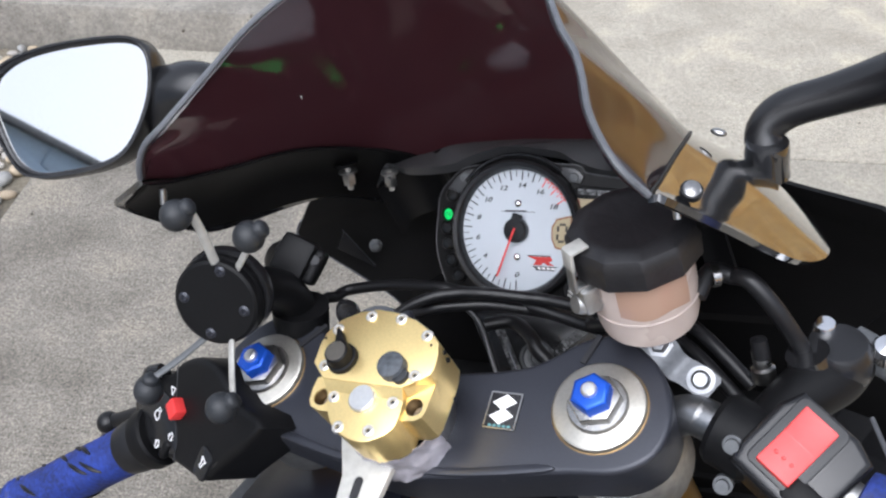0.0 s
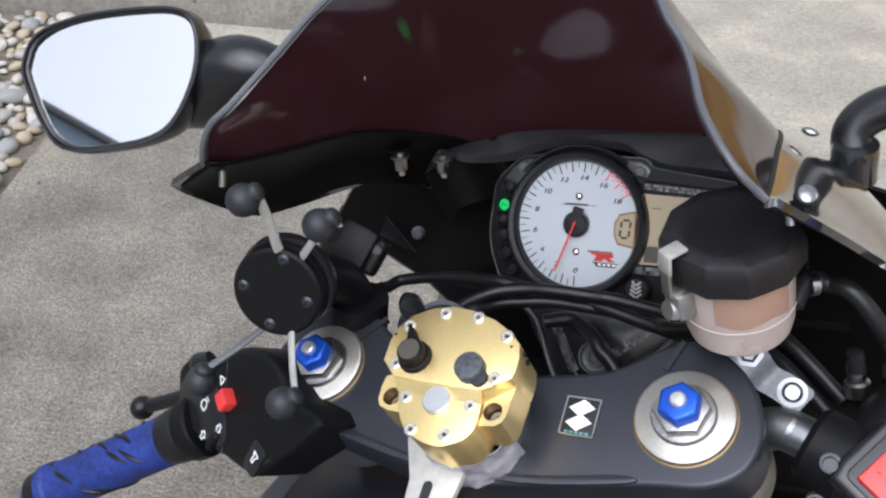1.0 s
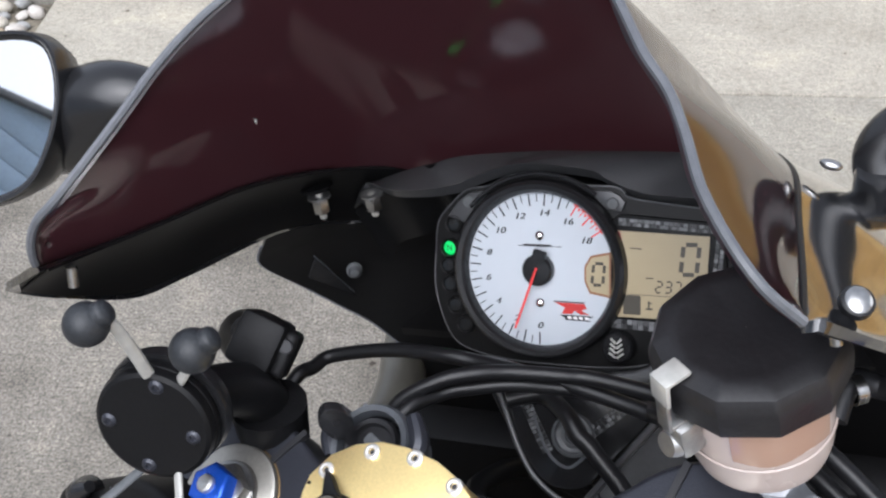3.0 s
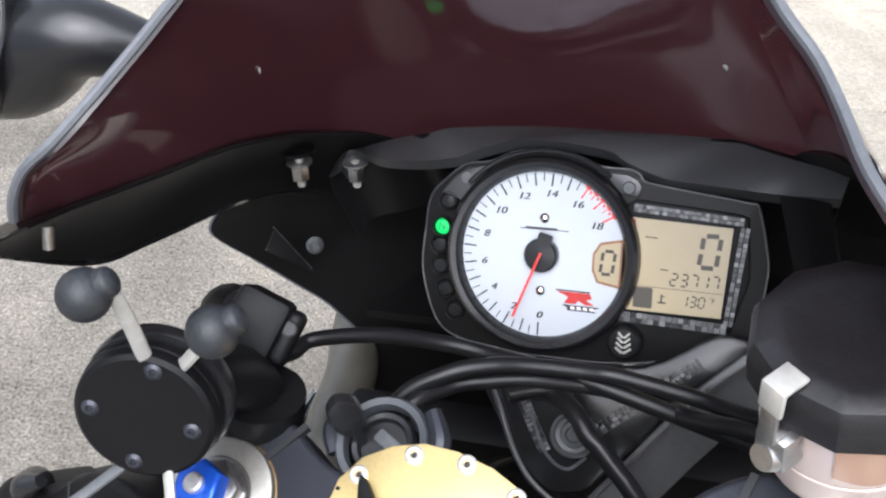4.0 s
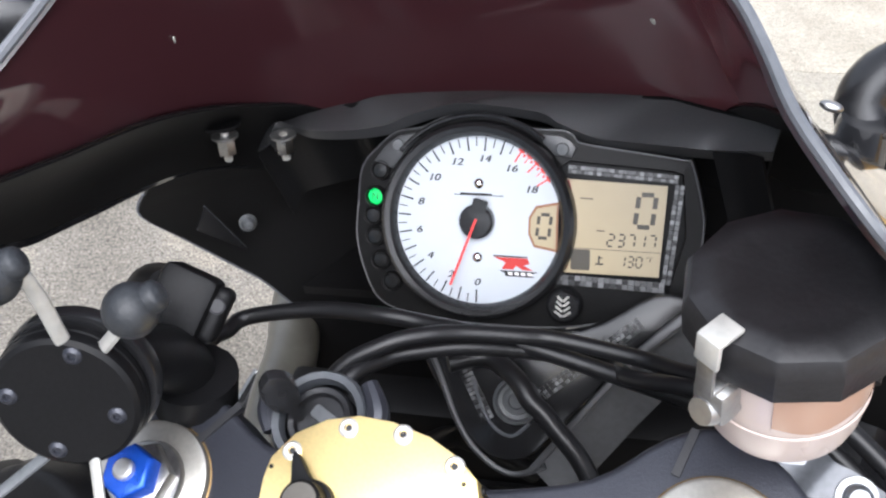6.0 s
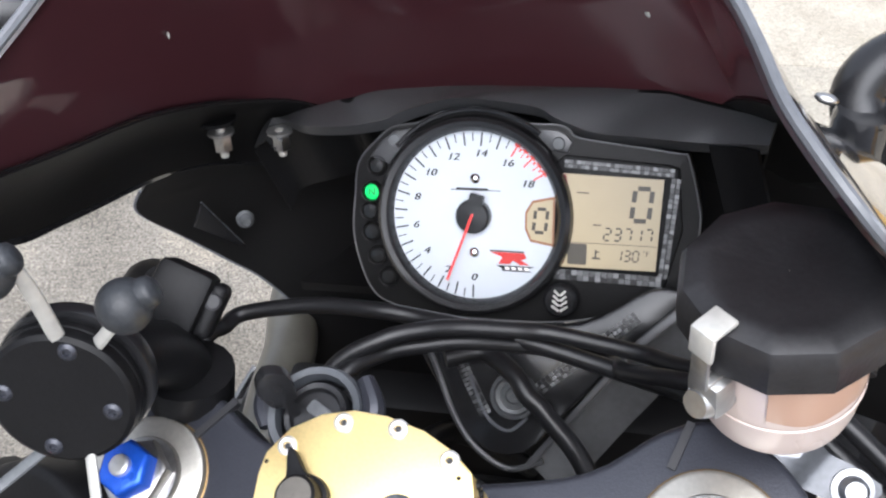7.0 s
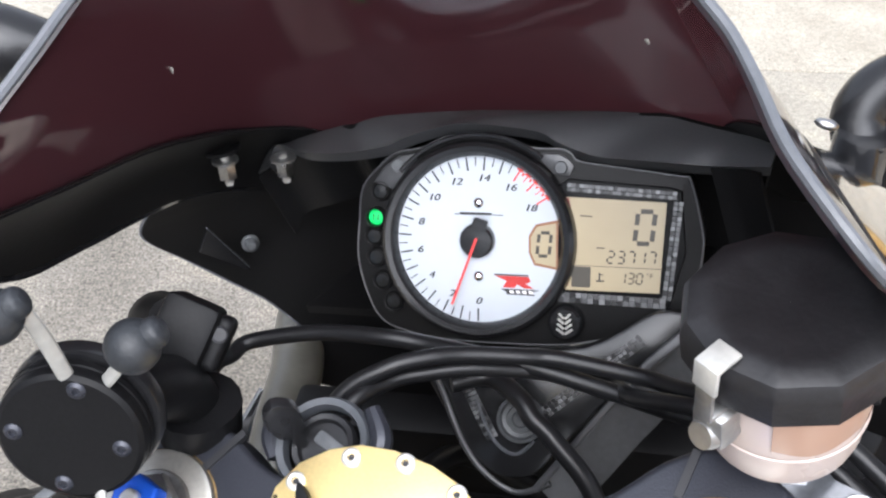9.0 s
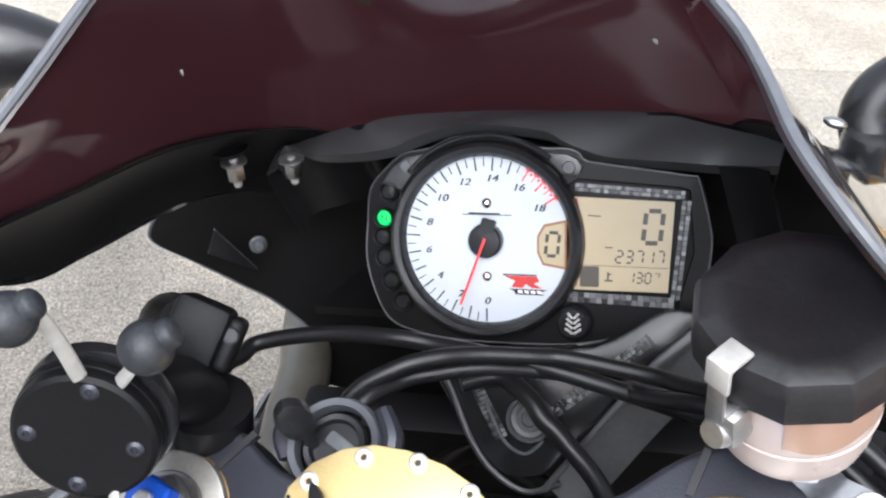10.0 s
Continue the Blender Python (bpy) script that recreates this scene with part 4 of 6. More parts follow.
bm = B()
prism(bm, [(-0.0068, 0.0042), (0.0004, 0.0094), (0.0068, 0.0052), (-0.0004, 0.0000)], 0.0008, 0.0012, PL)
prism(bm, [(0.0068, -0.0028), (-0.0004, -0.0080), (-0.0068, -0.0038), (0.0004, 0.0014)], 0.0008, 0.00125, PL)
part("plate_zigzag", bm, M_WHITE, plate)
bm = B()
for i in range(5):
    bar(bm, -0.0062 + i * 0.0027, -0.0088, -0.0044 + i * 0.0027, -0.0088, 0.0013, 0.0008, 0.0011, PL)
part("plate_bars", bm, material("teal_print", (0.10, 0.25, 0.26), 0.5), plate)

for s, drop, along in ((1, -0.005, 0.0), (-1, -0.005, 0.0)):
    c = at(s * 0.1048, along, drop)
    cap = part("fork_cap", lathe(B(), [(0.0001, -0.0130), (0.0130, -0.0130), (0.0145, -0.0138), (0.0228, -0.0134), (0.0243, -0.0142), (0.0248, -0.0165), (0.0248, -0.0185)], c, 56), M_CAP, clamp, "wide turned alloy fork cap")
    part("cap_edge", lathe(B(), [(0.0248, -0.0168), (0.0262, -0.0172), (0.0262, -0.024)], c, 56), M_BRONZE, cap)
    part("hex_nut", prism(B(), hexagon(0.0140, 0.2), -0.0135, -0.0052, c, 0.0016, 2), M_STEEL, cap, "steel hex nut")
    part("nut_washer", lathe(B(), [(0.0120, -0.0108), (0.0152, -0.0112), (0.0160, -0.0125), (0.0160, -0.0136)], c, 40), M_STEEL, cap)
    part("adjuster", prism(B(), hexagon(0.0108, 0.55), -0.0056, 0.0025, c, 0.0022, 3), M_BLUE, cap, "blue anodised hex adjuster")
    part("adjuster_screw", lathe(B(), [(0.0001, 0.0058), (0.0030, 0.0056), (0.0040, 0.0046), (0.0042, 0.002)], c, 20), M_BRIGHT, cap)
    part("fork_tube", lathe(B(), [(0.0255, -0.05), (0.0262, -0.14), (0.0262, -0.40), (0.0300, -0.405), (0.0300, -0.43), (0.0215, -0.435), (0.0215, -0.62)], c, 36), material("gold_fork_tube", (0.45, 0.26, 0.05), 0.32, metal=0.9, vary=0.1), bike, "gold anodised fork tube")
    foot = B()
    box(foot, (0.040, 0.055, 0.11), at(s * 0.1055, 0.010, -0.665), 0.012, 3)
    part("axle_foot", foot, M_MATTE, bike)
    clip = part("clip_on_clamp", lathe(B(), [(0.0265, -0.0525), (0.0340, -0.054), (0.0355, -0.060), (0.0355, -0.082), (0.034, -0.086), (0.0265, -0.087)], c, 40), M_DULL, bike, "cast alloy clip-on clamp")

# front wheel
WM = STEER @ Matrix.Translation((0, 0.028, -0.70)) @ pose(0, 0, 0, 0, 90, 0)
wheel = part("front_wheel", lathe(B(), [(0.215, 0.045), (0.222, 0.050), (0.222, 0.040), (0.205, 0.030), (0.205, -0.030), (0.222, -0.040), (0.222, -0.050), (0.215, -0.045)], WM, 64), M_GLOSSBLACK, bike, "black front wheel with slick-sided tyre")
part("tyre", lathe(B(), [(0.218, 0.046), (0.240, 0.058), (0.268, 0.060), (0.288, 0.046), (0.298, 0.024), (0.301, 0.0), (0.298, -0.024), (0.288, -0.046), (0.268, -0.060), (0.240, -0.058), (0.218, -0.046)], WM, 72), M_TYRE, wheel)
part("hub", lathe(B(), [(0.0001, 0.055), (0.028, 0.055), (0.03, 0.0), (0.028, -0.055), (0.0001, -0.055)], WM, 32), M_MATTE, wheel)
for k in range(3):
    a = 2 * math.pi * k / 3
    part("spoke", box(B(), (0.195, 0.045, 0.030), WM @ pose(0, 0, 0, 0, 0, math.degrees(a)) @ Matrix.Translation((0.115, 0, 0)), 0.008), M_GLOSSBLACK, wheel)

# ---- frame, tank front and lower fairing below the clamp ----
for s in (-1, 1):
    part("frame_spar", loft(B(), [[V((s * x, y, z)) for x, y, z in r] for r in (
        smooth_path([(0.050, 0.050, -0.115), (0.085, -0.03, -0.150), (0.125, -0.14, -0.215), (0.140, -0.36, -0.345)], 5),
        smooth_path([(0.066, 0.052, -0.125), (0.101, -0.03, -0.158), (0.139, -0.14, -0.222), (0.152, -0.36, -0.350)], 5),
        smooth_path([(0.070, 0.05, -0.20), (0.105, -0.03, -0.24), (0.143, -0.14, -0.31), (0.154, -0.36, -0.44)], 5))], 0.004), M_CLAMP, bike, "dark alloy frame spar", 40)
    rim = smooth_path([(0.205, 0.240, -0.200), (0.235, 0.190, -0.240), (0.245, 0.143, -0.250), (0.228, 0.097, -0.219), (0.215, 0.065, -0.198), (0.207, 0.039, -0.184), (0.201, 0.015, -0.171), (0.190, -0.040, -0.155), (0.185, -0.120, -0.160)], 4)
    well = smooth_path([(0.170, 0.255, -0.200), (0.172, 0.200, -0.290), (0.165, 0.150, -0.310), (0.155, 0.100, -0.300), (0.150, 0.065, -0.285), (0.145, 0.040, -0.275), (0.140, 0.015, -0.265), (0.135, -0.040, -0.250), (0.135, -0.120, -0.250)], 4)
    skirt = [(x * 1.0 + 0.012, y - 0.02, -0.52) for x, y, z in rim]
    low_f = part("lower_fairing", loft(B(), [[V((s * x, y, z)) for x, y, z in r] for r in (well, [tuple(0.5 * (a + b) for a, b in zip(p, q)) for p, q in zip(well, rim)], rim)], 0.003), M_GLOSSBLACK, bike, "gloss black lower fairing", 50)
    part("fairing_skirt", loft(B(), [[V((s * x, y, z)) for x, y, z in r] for r in (rim, [(0.5 * (p[0] + q[0]) + 0.02, 0.5 * (p[1] + q[1]), 0.5 * (p[2] + q[2])) for p, q in zip(rim, skirt)], skirt)], 0.003), M_GLOSSBLACK, low_f, "", 50)
    part("rim_bead", tube(B(), [(s * x, y, z) for x, y, z in rim[::3]], 0.0022, 8), M_TRIM, low_f)
bm = B()
tank_rows = []
for y, w, zt, zb in ((-0.060, 0.050, -0.130, -0.24), (-0.09, 0.090, -0.100, -0.24), (-0.16, 0.125, -0.065, -0.25), (-0.26, 0.140, -0.055, -0.27), (-0.36, 0.130, -0.08, -0.30), (-0.46, 0.100, -0.14, -0.33), (-0.52, 0.06, -0.22, -0.36)):
    tank_rows.append([V((w * math.sin(a), y, zb + (zt - zb) * (max(0.0, math.cos(a)) ** 0.7))) for a in (radians(d) for d in range(-90, 91, 10))])
part("fuel_tank", loft(bm, tank_rows, 0.002), M_GLOSSBLACK, bike, "gloss black fuel tank", 50)
part("head_tube", lathe(B(), [(0.0001, -0.05), (0.030, -0.05), (0.034, -0.07), (0.034, -0.20), (0.03, -0.22)], STEER @ Matrix.Translation((0, -0.006, 0)), 32), M_MATTE, bike)
part("lower_clamp", prism(B(), smooth_path([(-0.14, 0.0), (-0.11, 0.035), (0.0, 0.025), (0.11, 0.035), (0.14, 0.0), (0.11, -0.035), (0.0, -0.04), (-0.11, -0.035)], 4, True), -0.26, -0.225, STEER, 0.004), M_MATTE, bike)
part("seat", loft(B(), [[V((x, y, z)) for x in (-0.11, -0.06, 0, 0.06, 0.11)] for y, z in ((-0.52, -0.27), (-0.62, -0.28), (-0.80, -0.26), (-0.86, -0.20))], 0.05), M_RUBBER, bike, "", 60)
RW = Matrix.Translation((0, -1.08, -0.631)) @ pose(0, 0, 0, 0, 90, 0)
rear = part("rear_wheel", lathe(B(), [(0.205, 0.07), (0.215, 0.08), (0.20, 0.05), (0.20, -0.05), (0.215, -0.08), (0.205, -0.07)], RW, 48), M_GLOSSBLACK, bike)
part("tyre", lathe(B(), [(0.21, 0.075), (0.24, 0.090), (0.27, 0.088), (0.295, 0.06), (0.303, 0.0), (0.295, -0.06), (0.27, -0.088), (0.24, -0.090), (0.21, -0.075)], RW, 60), M_TYRE, rear)
part("hub", lathe(B(), [(0.0001, 0.08), (0.05, 0.08), (0.05, -0.08), (0.0001, -0.08)], RW, 28), M_MATTE, rear)
for k in range(3):
    part("spoke", box(B(), (0.19, 0.05, 0.04), RW @ pose(0, 0, 0, 0, 0, 120 * k) @ Matrix.Translation((0.11, 0, 0)), 0.01), M_GLOSSBLACK, rear)
for s in (-1, 1):
    part("swing_arm", box(B(), (0.035, 0.58, 0.07), Matrix.Translation((s * 0.12, -0.82, -0.60)), 0.01), M_CLAMP, bike)
part("engine_block", box(B(), (0.30, 0.42, 0.36), Matrix.Translation((0, -0.28, -0.56)), 0.04, 3), M_MATTE, bike)
part("side_stand", tube(B(), [(-0.15, -0.42, -0.68), (-0.26, -0.44, -0.80), (-0.325, -0.45, -0.832)], [0.013, 0.012, 0.016], 12), M_MATTE, bike)

# ---- ignition switch ahead of the clamp ----
IG = at(-0.044, 0.033, -0.030)
ign = part("ignition_switch", lathe(B(), [(0.0001, 0.002), (0.0095, 0.002), (0.0105, 0.0045), (0.0125, 0.0048), (0.0135, 0.003), (0.0135, -0.035)], IG, 36), M_PLASTIC, bike, "black ignition switch barrel")
part("ignition_ring", lathe(B(), [(0.0150, 0.001), (0.0158, 0.006), (0.0185, 0.0065), (0.0200, 0.003), (0.0200, -0.02)], IG, 40), material("grey_switch_ring", (0.055, 0.060, 0.068), 0.45, vary=0.15), ign)
part("key_slot", prism(B(), rounded(0.013, 0.0055, 0.0015), 0.002, 0.0036, IG @ Matrix.Translation((0.002, 0.001, 0)) @ pose(0, 0, 0, 0, 0, -30), 0.0006), M_KEYPLATE, ign)
for sgn in (-1, 1):
    part("ring_lug", tube(B(), [IG @ V((sgn * 0.0195, -0.006, 0.001)), IG @ V((sgn * 0.0225, 0.004, 0.002)), IG @ V((sgn * 0.017, 0.016, 0.003))], [0.0035, 0.0048, 0.0035], 10), M_CLAMP, ign)
bm = B()
prism(bm, smooth_path([(-0.012, 0.012), (0.0, 0.020), (0.012, 0.012), (0.010, -0.002), (0.004, -0.006), (0.004, -0.016), (-0.004, -0.016), (-0.004, -0.006), (-0.010, -0.002)], 3, True), -0.004, 0.004, IG @ Matrix.Translation((-0.012, 0.004, 0.012)) @ pose(0, 0, 0, 70, 0, 35) @ Matrix.Diagonal((0.55, 0.75, 0.7, 1)), 0.0010)
part("key", bm, M_PLASTIC, ign, "black-headed ignition key")

# ---- cables ----
def cable(name, pts, r, label, mat=M_RUBBER):
    return part(name, tube(B(), pts, r, 12, 8), mat, bike, label, 60)


cable("clutch_cable", [(-0.1500, 0.0520, -0.0720), (-0.1402, 0.0646, -0.0542), (-0.1252, 0.0953, -0.0317), (-0.1215, 0.1085, -0.0344), (-0.1156, 0.1201, -0.0355), (-0.0825, 0.1279, -0.0344), (-0.0496, 0.1261, -0.0329), (-0.0306, 0.1259, -0.0352), (-0.0096, 0.1218, -0.0346), (0.0200, 0.1190, -0.0380), (0.0600, 0.1120, -0.0440), (0.1000, 0.0950, -0.0400)], 0.0040, "black clutch cable")
cable("throttle_cable", [(-0.0661, 0.0589, -0.0450), (-0.0540, 0.0795, -0.0248), (-0.0346, 0.0912, -0.0173), (-0.0189, 0.1002, -0.0182), (-0.0046, 0.1078, -0.0223), (0.0178, 0.1150, -0.0282), (0.0343, 0.1185, -0.0319), (0.0713, 0.1142, -0.0352), (0.0937, 0.0984, -0.0264), (0.1300, 0.0820, -0.0120), (0.1700, 0.0600, -0.0350)], 0.0038, "black throttle cable")
cable("throttle_cable", [(-0.0606, 0.0533, -0.0504), (-0.0490, 0.0742, -0.0257), (-0.0363, 0.0927, -0.0269), (-0.0215, 0.1018, -0.0291), (-0.0025, 0.1104, -0.0327), (0.0256, 0.1197, -0.0417), (0.0548, 0.1201, -0.0463), (0.0672, 0.1062, -0.0391), (0.0926, 0.0904, -0.0256), (0.1300, 0.0750, -0.0220), (0.1700, 0.0500, -0.0450)], 0.0038, "black throttle cable")
cable("brake_hose", [(-0.0221, 0.1288, -0.0629), (-0.0051, 0.1366, -0.0645), (0.0111, 0.1271, -0.0677), (0.0187, 0.1191, -0.0728), (0.0290, 0.1133, -0.0801), (0.0511, 0.0943, -0.1042), (0.0600, 0.0500, -0.1600)], 0.0048, "black brake hose")
cable("wiring_loom", [(-0.02, 0.07, -0.085), (-0.035, 0.10, -0.10), (-0.03, 0.15, -0.14), (0.0, 0.18, -0.2)], 0.006, "taped black wiring loom", M_MATTE)
# dark radiator and duct wall closing the nose below the instruments
rad = part("radiator", box(B(), (0.326, 0.030, 0.26), pose(0, 0.235, -0.300, 12, 0, 0), 0.006), M_INNER, bike, "dark radiator core")
for k in range(20):
    part("radiator_fin", box(B(), (0.316, 0.004, 0.003), pose(0, 0.218, -0.185 - 0.012 * k, 12, 0, 0) @ Matrix.Translation((0, -0.0025 * k, 0))), M_INNER, rad)

part("intake_duct", tube(B(), [(-0.203, 0.325, -0.190), (-0.196, 0.292, -0.196), (-0.187, 0.260, -0.202), (-0.183, 0.215, -0.208), (-0.180, 0.180, -0.222), (-0.172, 0.150, -0.250)], [0.017, 0.018, 0.0185, 0.0185, 0.017, 0.010], 24), M_DUCT, bike, "scuffed grey intake duct", 60)

side = part("side_cover", prism(B(), smooth_path([(-0.203, 0.108), (-0.208, 0.085), (-0.2105, 0.050), (-0.212, 0.018), (-0.212, -0.085), (-0.182, -0.085), (-0.184, -0.030), (-0.184, 0.026), (-0.180, 0.070), (-0.184, 0.100)], 3, True), -0.176, -0.165, bevel=0.004, seg=4), M_COVER, bike, "satin grey rim of the side cover")
rows = [smooth_path(q, 5) for q in ([(-0.184, 0.082, -0.167), (-0.187, 0.026, -0.167), (-0.187, -0.060, -0.167)], [(-0.150, 0.030, -0.118), (-0.152, -0.005, -0.118), (-0.155, -0.060, -0.126)], [(-0.090, 0.022, -0.107), (-0.092, -0.012, -0.109), (-0.095, -0.060, -0.121)], [(-0.034, 0.014, -0.106), (-0.034, -0.020, -0.108), (-0.034, -0.060, -0.120)])]
part("cover_panel", loft(B(), [[V(p) for p in q] for q in rows], 0.003), material("blue_black_cover", (0.010, 0.011, 0.017), 0.30, vary=0.2, spec=0.35), side, "blue-black panel under the bars", 60)

# ---- front brake reservoir ----
RES = axes((0.1225, 0.0545, 0.003), (0.0, -0.14, 0.98))
res = part("brake_reservoir", lathe(B(), [(0.0001, 0.004), (0.020, 0.004), (0.0245, 0.008), (0.0260, 0.014), (0.0268, 0.030), (0.0270, 0.054), (0.0001, 0.054)], RES, 48), M_RESBODY, bike, "milky plastic brake fluid reservoir")
rows = []
for k in range(5):
    z = 0.0285 + 0.0055 * k
    rows.append([RES @ V(((0.0273 + 0.0003 * (k > 0)) * math.cos(radians(a)), (0.0273 + 0.0003 * (k > 0)) * math.sin(radians(a)), z + (0.0012 * math.sin(a * 0.11) if k == 0 else 0))) for a in range(-98, -14, 6)])
part("fluid_line", loft(B(), rows, 0.0004), M_FLUID, res, "amber fluid showing through")
part("level_line", lathe(B(), [(0.0266, 0.0235), (0.0274, 0.0238), (0.0274, 0.0246), (0.0268, 0.0249)], RES, 48), M_RESBODY, res)


def lobes(a):
    """Eleven flat facets."""
    b = (a * 11 / (2 * math.pi)) % 1.0 - 0.5
    return 1.012 * math.cos(math.pi / 11) / math.cos(b * 2 * math.pi / 11)


part("reservoir_cap", lathe(B(), [(0.0001, 0.0688), (0.0205, 0.0688), (0.0220, 0.0694), (0.0262, 0.0692), (0.0308, 0.0672), (0.0325, 0.0642), (0.0330, 0.0600), (0.0326, 0.0508), (0.0285, 0.0503)], RES, 132, lobes), M_SCREWCAP, res, "black scalloped screw cap")
CL = RES @ Matrix.Translation((0, 0, 0.0088)) @ pose(0, 0, 0, 0, 0, 230)
bm = B()
box(bm, (0.0100, 0.0088, 0.0018), CL @ Matrix.Translation((0.0310, 0, 0.0615)), 0.0006)
box(bm, (0.0018, 0.0088, 0.0105), CL @ Matrix.Translation((0.0362, 0, 0.0570)) @ pose(0, 0, 0, 0, -6, 0), 0.0006)
tab = part("cap_clip", bm, M_ARM, res, "bright alloy cap clip")
bm = B()
box(bm, (0.0018, 0.0066, 0.016), CL @ Matrix.Translation((0.0368, 0, 0.0460)) @ pose(0, 0, 0, 0, -4, 0), 0.0006)
box(bm, (0.0075, 0.0066, 0.0018), CL @ Matrix.Translation((0.0335, 0, 0.0390)), 0.0006)
part("clip_leg", bm, M_DULL, tab, "dull folded clip leg")
bm = B()
box(bm, (0.010, 0.013, 0.016), CL @ Matrix.Translation((0.0315, 0, 0.031)), 0.003)
lathe(bm, [(0.0001, 0.005), (0.0045, 0.005), (0.0055, 0.002), (0.0055, -0.008)], CL @ Matrix.Translation((0.034, 0.0, 0.028)) @ pose(0, 0, 0, 0, 70, 0), 20)
part("clip_boss", bm, M_DULL, res, "pale moulded clip boss")
bm = B()
tube(bm, [(0.1481, 0.0531, 0.0238), (0.1523, 0.0657, 0.0307), (0.1612, 0.0697, 0.0263), (0.1719, 0.0652, 0.0263), (0.1850, 0.0630, 0.0093), (0.1987, 0.0677, -0.0245)], 0.0046, 14, 8)
hose = part("fluid_hose", bm, M_RUBBER, res, "black rubber fluid hose")
part("hose_clip", lathe(B(), [(0.0048, -0.002), (0.0056, -0.002), (0.0056, 0.002), (0.0048, 0.002)], axes((0.1545, 0.0635, 0.0295), (0.8, 0.6, -0.1)), 20), M_STEEL, hose)
# stepped steel bracket from the clip-on to the reservoir
bm = B()
way = [(0.1150, 0.0505, 0.0050), (0.1240, 0.0478, -0.0010), (0.1310, 0.0452, -0.0062), (0.1340, 0.0440, -0.0110), (0.1375, 0.0435, -0.0150), (0.1440, 0.0420, -0.0172), (0.1495, 0.0404, -0.0200), (0.1555, 0.0388, -0.0235)]
rows = []
for off in (-1.0, 0.0, 1.0):
    rows.append([V(p) + V((0.583, 0.587, 0.560)) * off * (0.0075 - (0.0022 if i == 21 else 0)) for i, p in enumerate(smooth_path(way, 3))])
loft(bm, rows, 0.0022)
brk = part("reservoir_bracket", bm, M_BRACKET, bike, "stepped zinc-plated bracket")
for p, n in (((0.1280, 0.0458, -0.0025), (0.14, -0.75, 0.64)), ((0.1493, 0.0396, -0.0180), (0.14, -0.75, 0.64))):
    m = axes(p, n)
    bm = lathe(B(), [(0.0001, 0.0052), (0.0035, 0.0052), (0.0048, 0.0040), (0.0050, 0.0015), (0.0072, 0.0012), (0.0072, 0.0)], m, 6 if p[0] < 0.14 else 20)
    part("bracket_bolt", bm, M_ZINC, brk, "bright hex bolt")

# ---- right clip-on, master cylinder and switch block ----
RB = V((0.152, 0.0255, -0.0300))
RD = V((0.92, -0.25, -0.28)).normalized()
bm = B()
tube(bm, [RB - RD * 0.002, RB + RD * 0.03, RB + RD * 0.22], 0.0090, 20)
rbar = part("clip_on_bar", bm, M_DULL, bike, "right alloy handlebar")
neck = B()
tube(neck, [(0.116, 0.026, -0.054), (0.128, 0.0285, -0.042), (0.140, 0.0290, -0.0340), (0.150, 0.0270, -0.0312), RB + RD * 0.014], [0.015, 0.0120, 0.0104, 0.0104, 0.0106], 20)
part("bar_neck", neck, M_ZINC, rbar, "cast alloy bar socket")
m = axes(RB + RD * 0.020, RD, (0, 0, 1))
mc = part("master_cylinder", lathe(B(), [(0.0106, -0.012), (0.0165, -0.012), (0.0188, -0.009), (0.0192, 0.009), (0.0170, 0.012), (0.0106, 0.012)], m, 28), M_MATTE, bike, "black brake master cylinder and clamp")
part("cylinder_body", tube(B(), [(0.182, 0.026, -0.034), (0.196, 0.050, -0.030), (0.208, 0.070, -0.030), (0.214, 0.092, -0.034)], [0.013, 0.015, 0.016, 0.014], 20), M_MATTE, mc)
part("cylinder_spout", tube(B(), [(0.200, 0.064, -0.026), (0.197, 0.062, -0.012)], [0.014, 0.011], 16), M_GLOSSBLACK, mc)
part("bleed_nipple", lathe(B(), [(0.0001, 0.014), (0.003, 0.014), (0.0045, 0.011), (0.0045, 0.002), (0.0062, 0.001), (0.0062, -0.006)], axes((0.176, 0.058, -0.022), (-0.1, 0.1, 1)), 16), M_STEEL, mc, "rubber-capped bleed nipple")
part("nipple_cap", lathe(B(), [(0.0001, 0.015), (0.0042, 0.014), (0.0046, 0.004), (0.004, 0.003)], axes((0.176, 0.058, -0.018), (-0.1, 0.1, 1)), 16), M_RUBBER, mc)
part("cylinder_cap", lathe(B(), [(0.0001, 0.006), (0.014, 0.005), (0.017, 0.0), (0.017, -0.014)], axes((0.210, 0.072, -0.016), (0.1, -0.1, 1)), 28), M_PLASTIC, mc)
part("pivot_screw", lathe(B(), [(0.0001, 0.004), (0.005, 0.0036), (0.0062, 0.001), (0.0062, -0.003)], axes((0.203, 0.080, -0.009), (0.1, -0.2, 1)), 18), M_CHROME, mc)
part("brake_lever", tube(B(), [(0.214, 0.092, -0.026), (0.232, 0.086, -0.032), (0.28, 0.075, -0.060), (0.36, 0.055, -0.11), (0.42, 0.045, -0.14)], [0.010, 0.009, 0.008, 0.007, 0.008], 14, flat=0.7), M_KEYPLATE, mc, "grey alloy brake lever")
part("lever_screw", lathe(B(), [(0.0001, 0.006), (0.006, 0.005), (0.008, 0.002), (0.008, -0.004)], axes((0.232, 0.080, -0.020), (0.1, -0.4, 1)), 18), M_CHROME, mc)
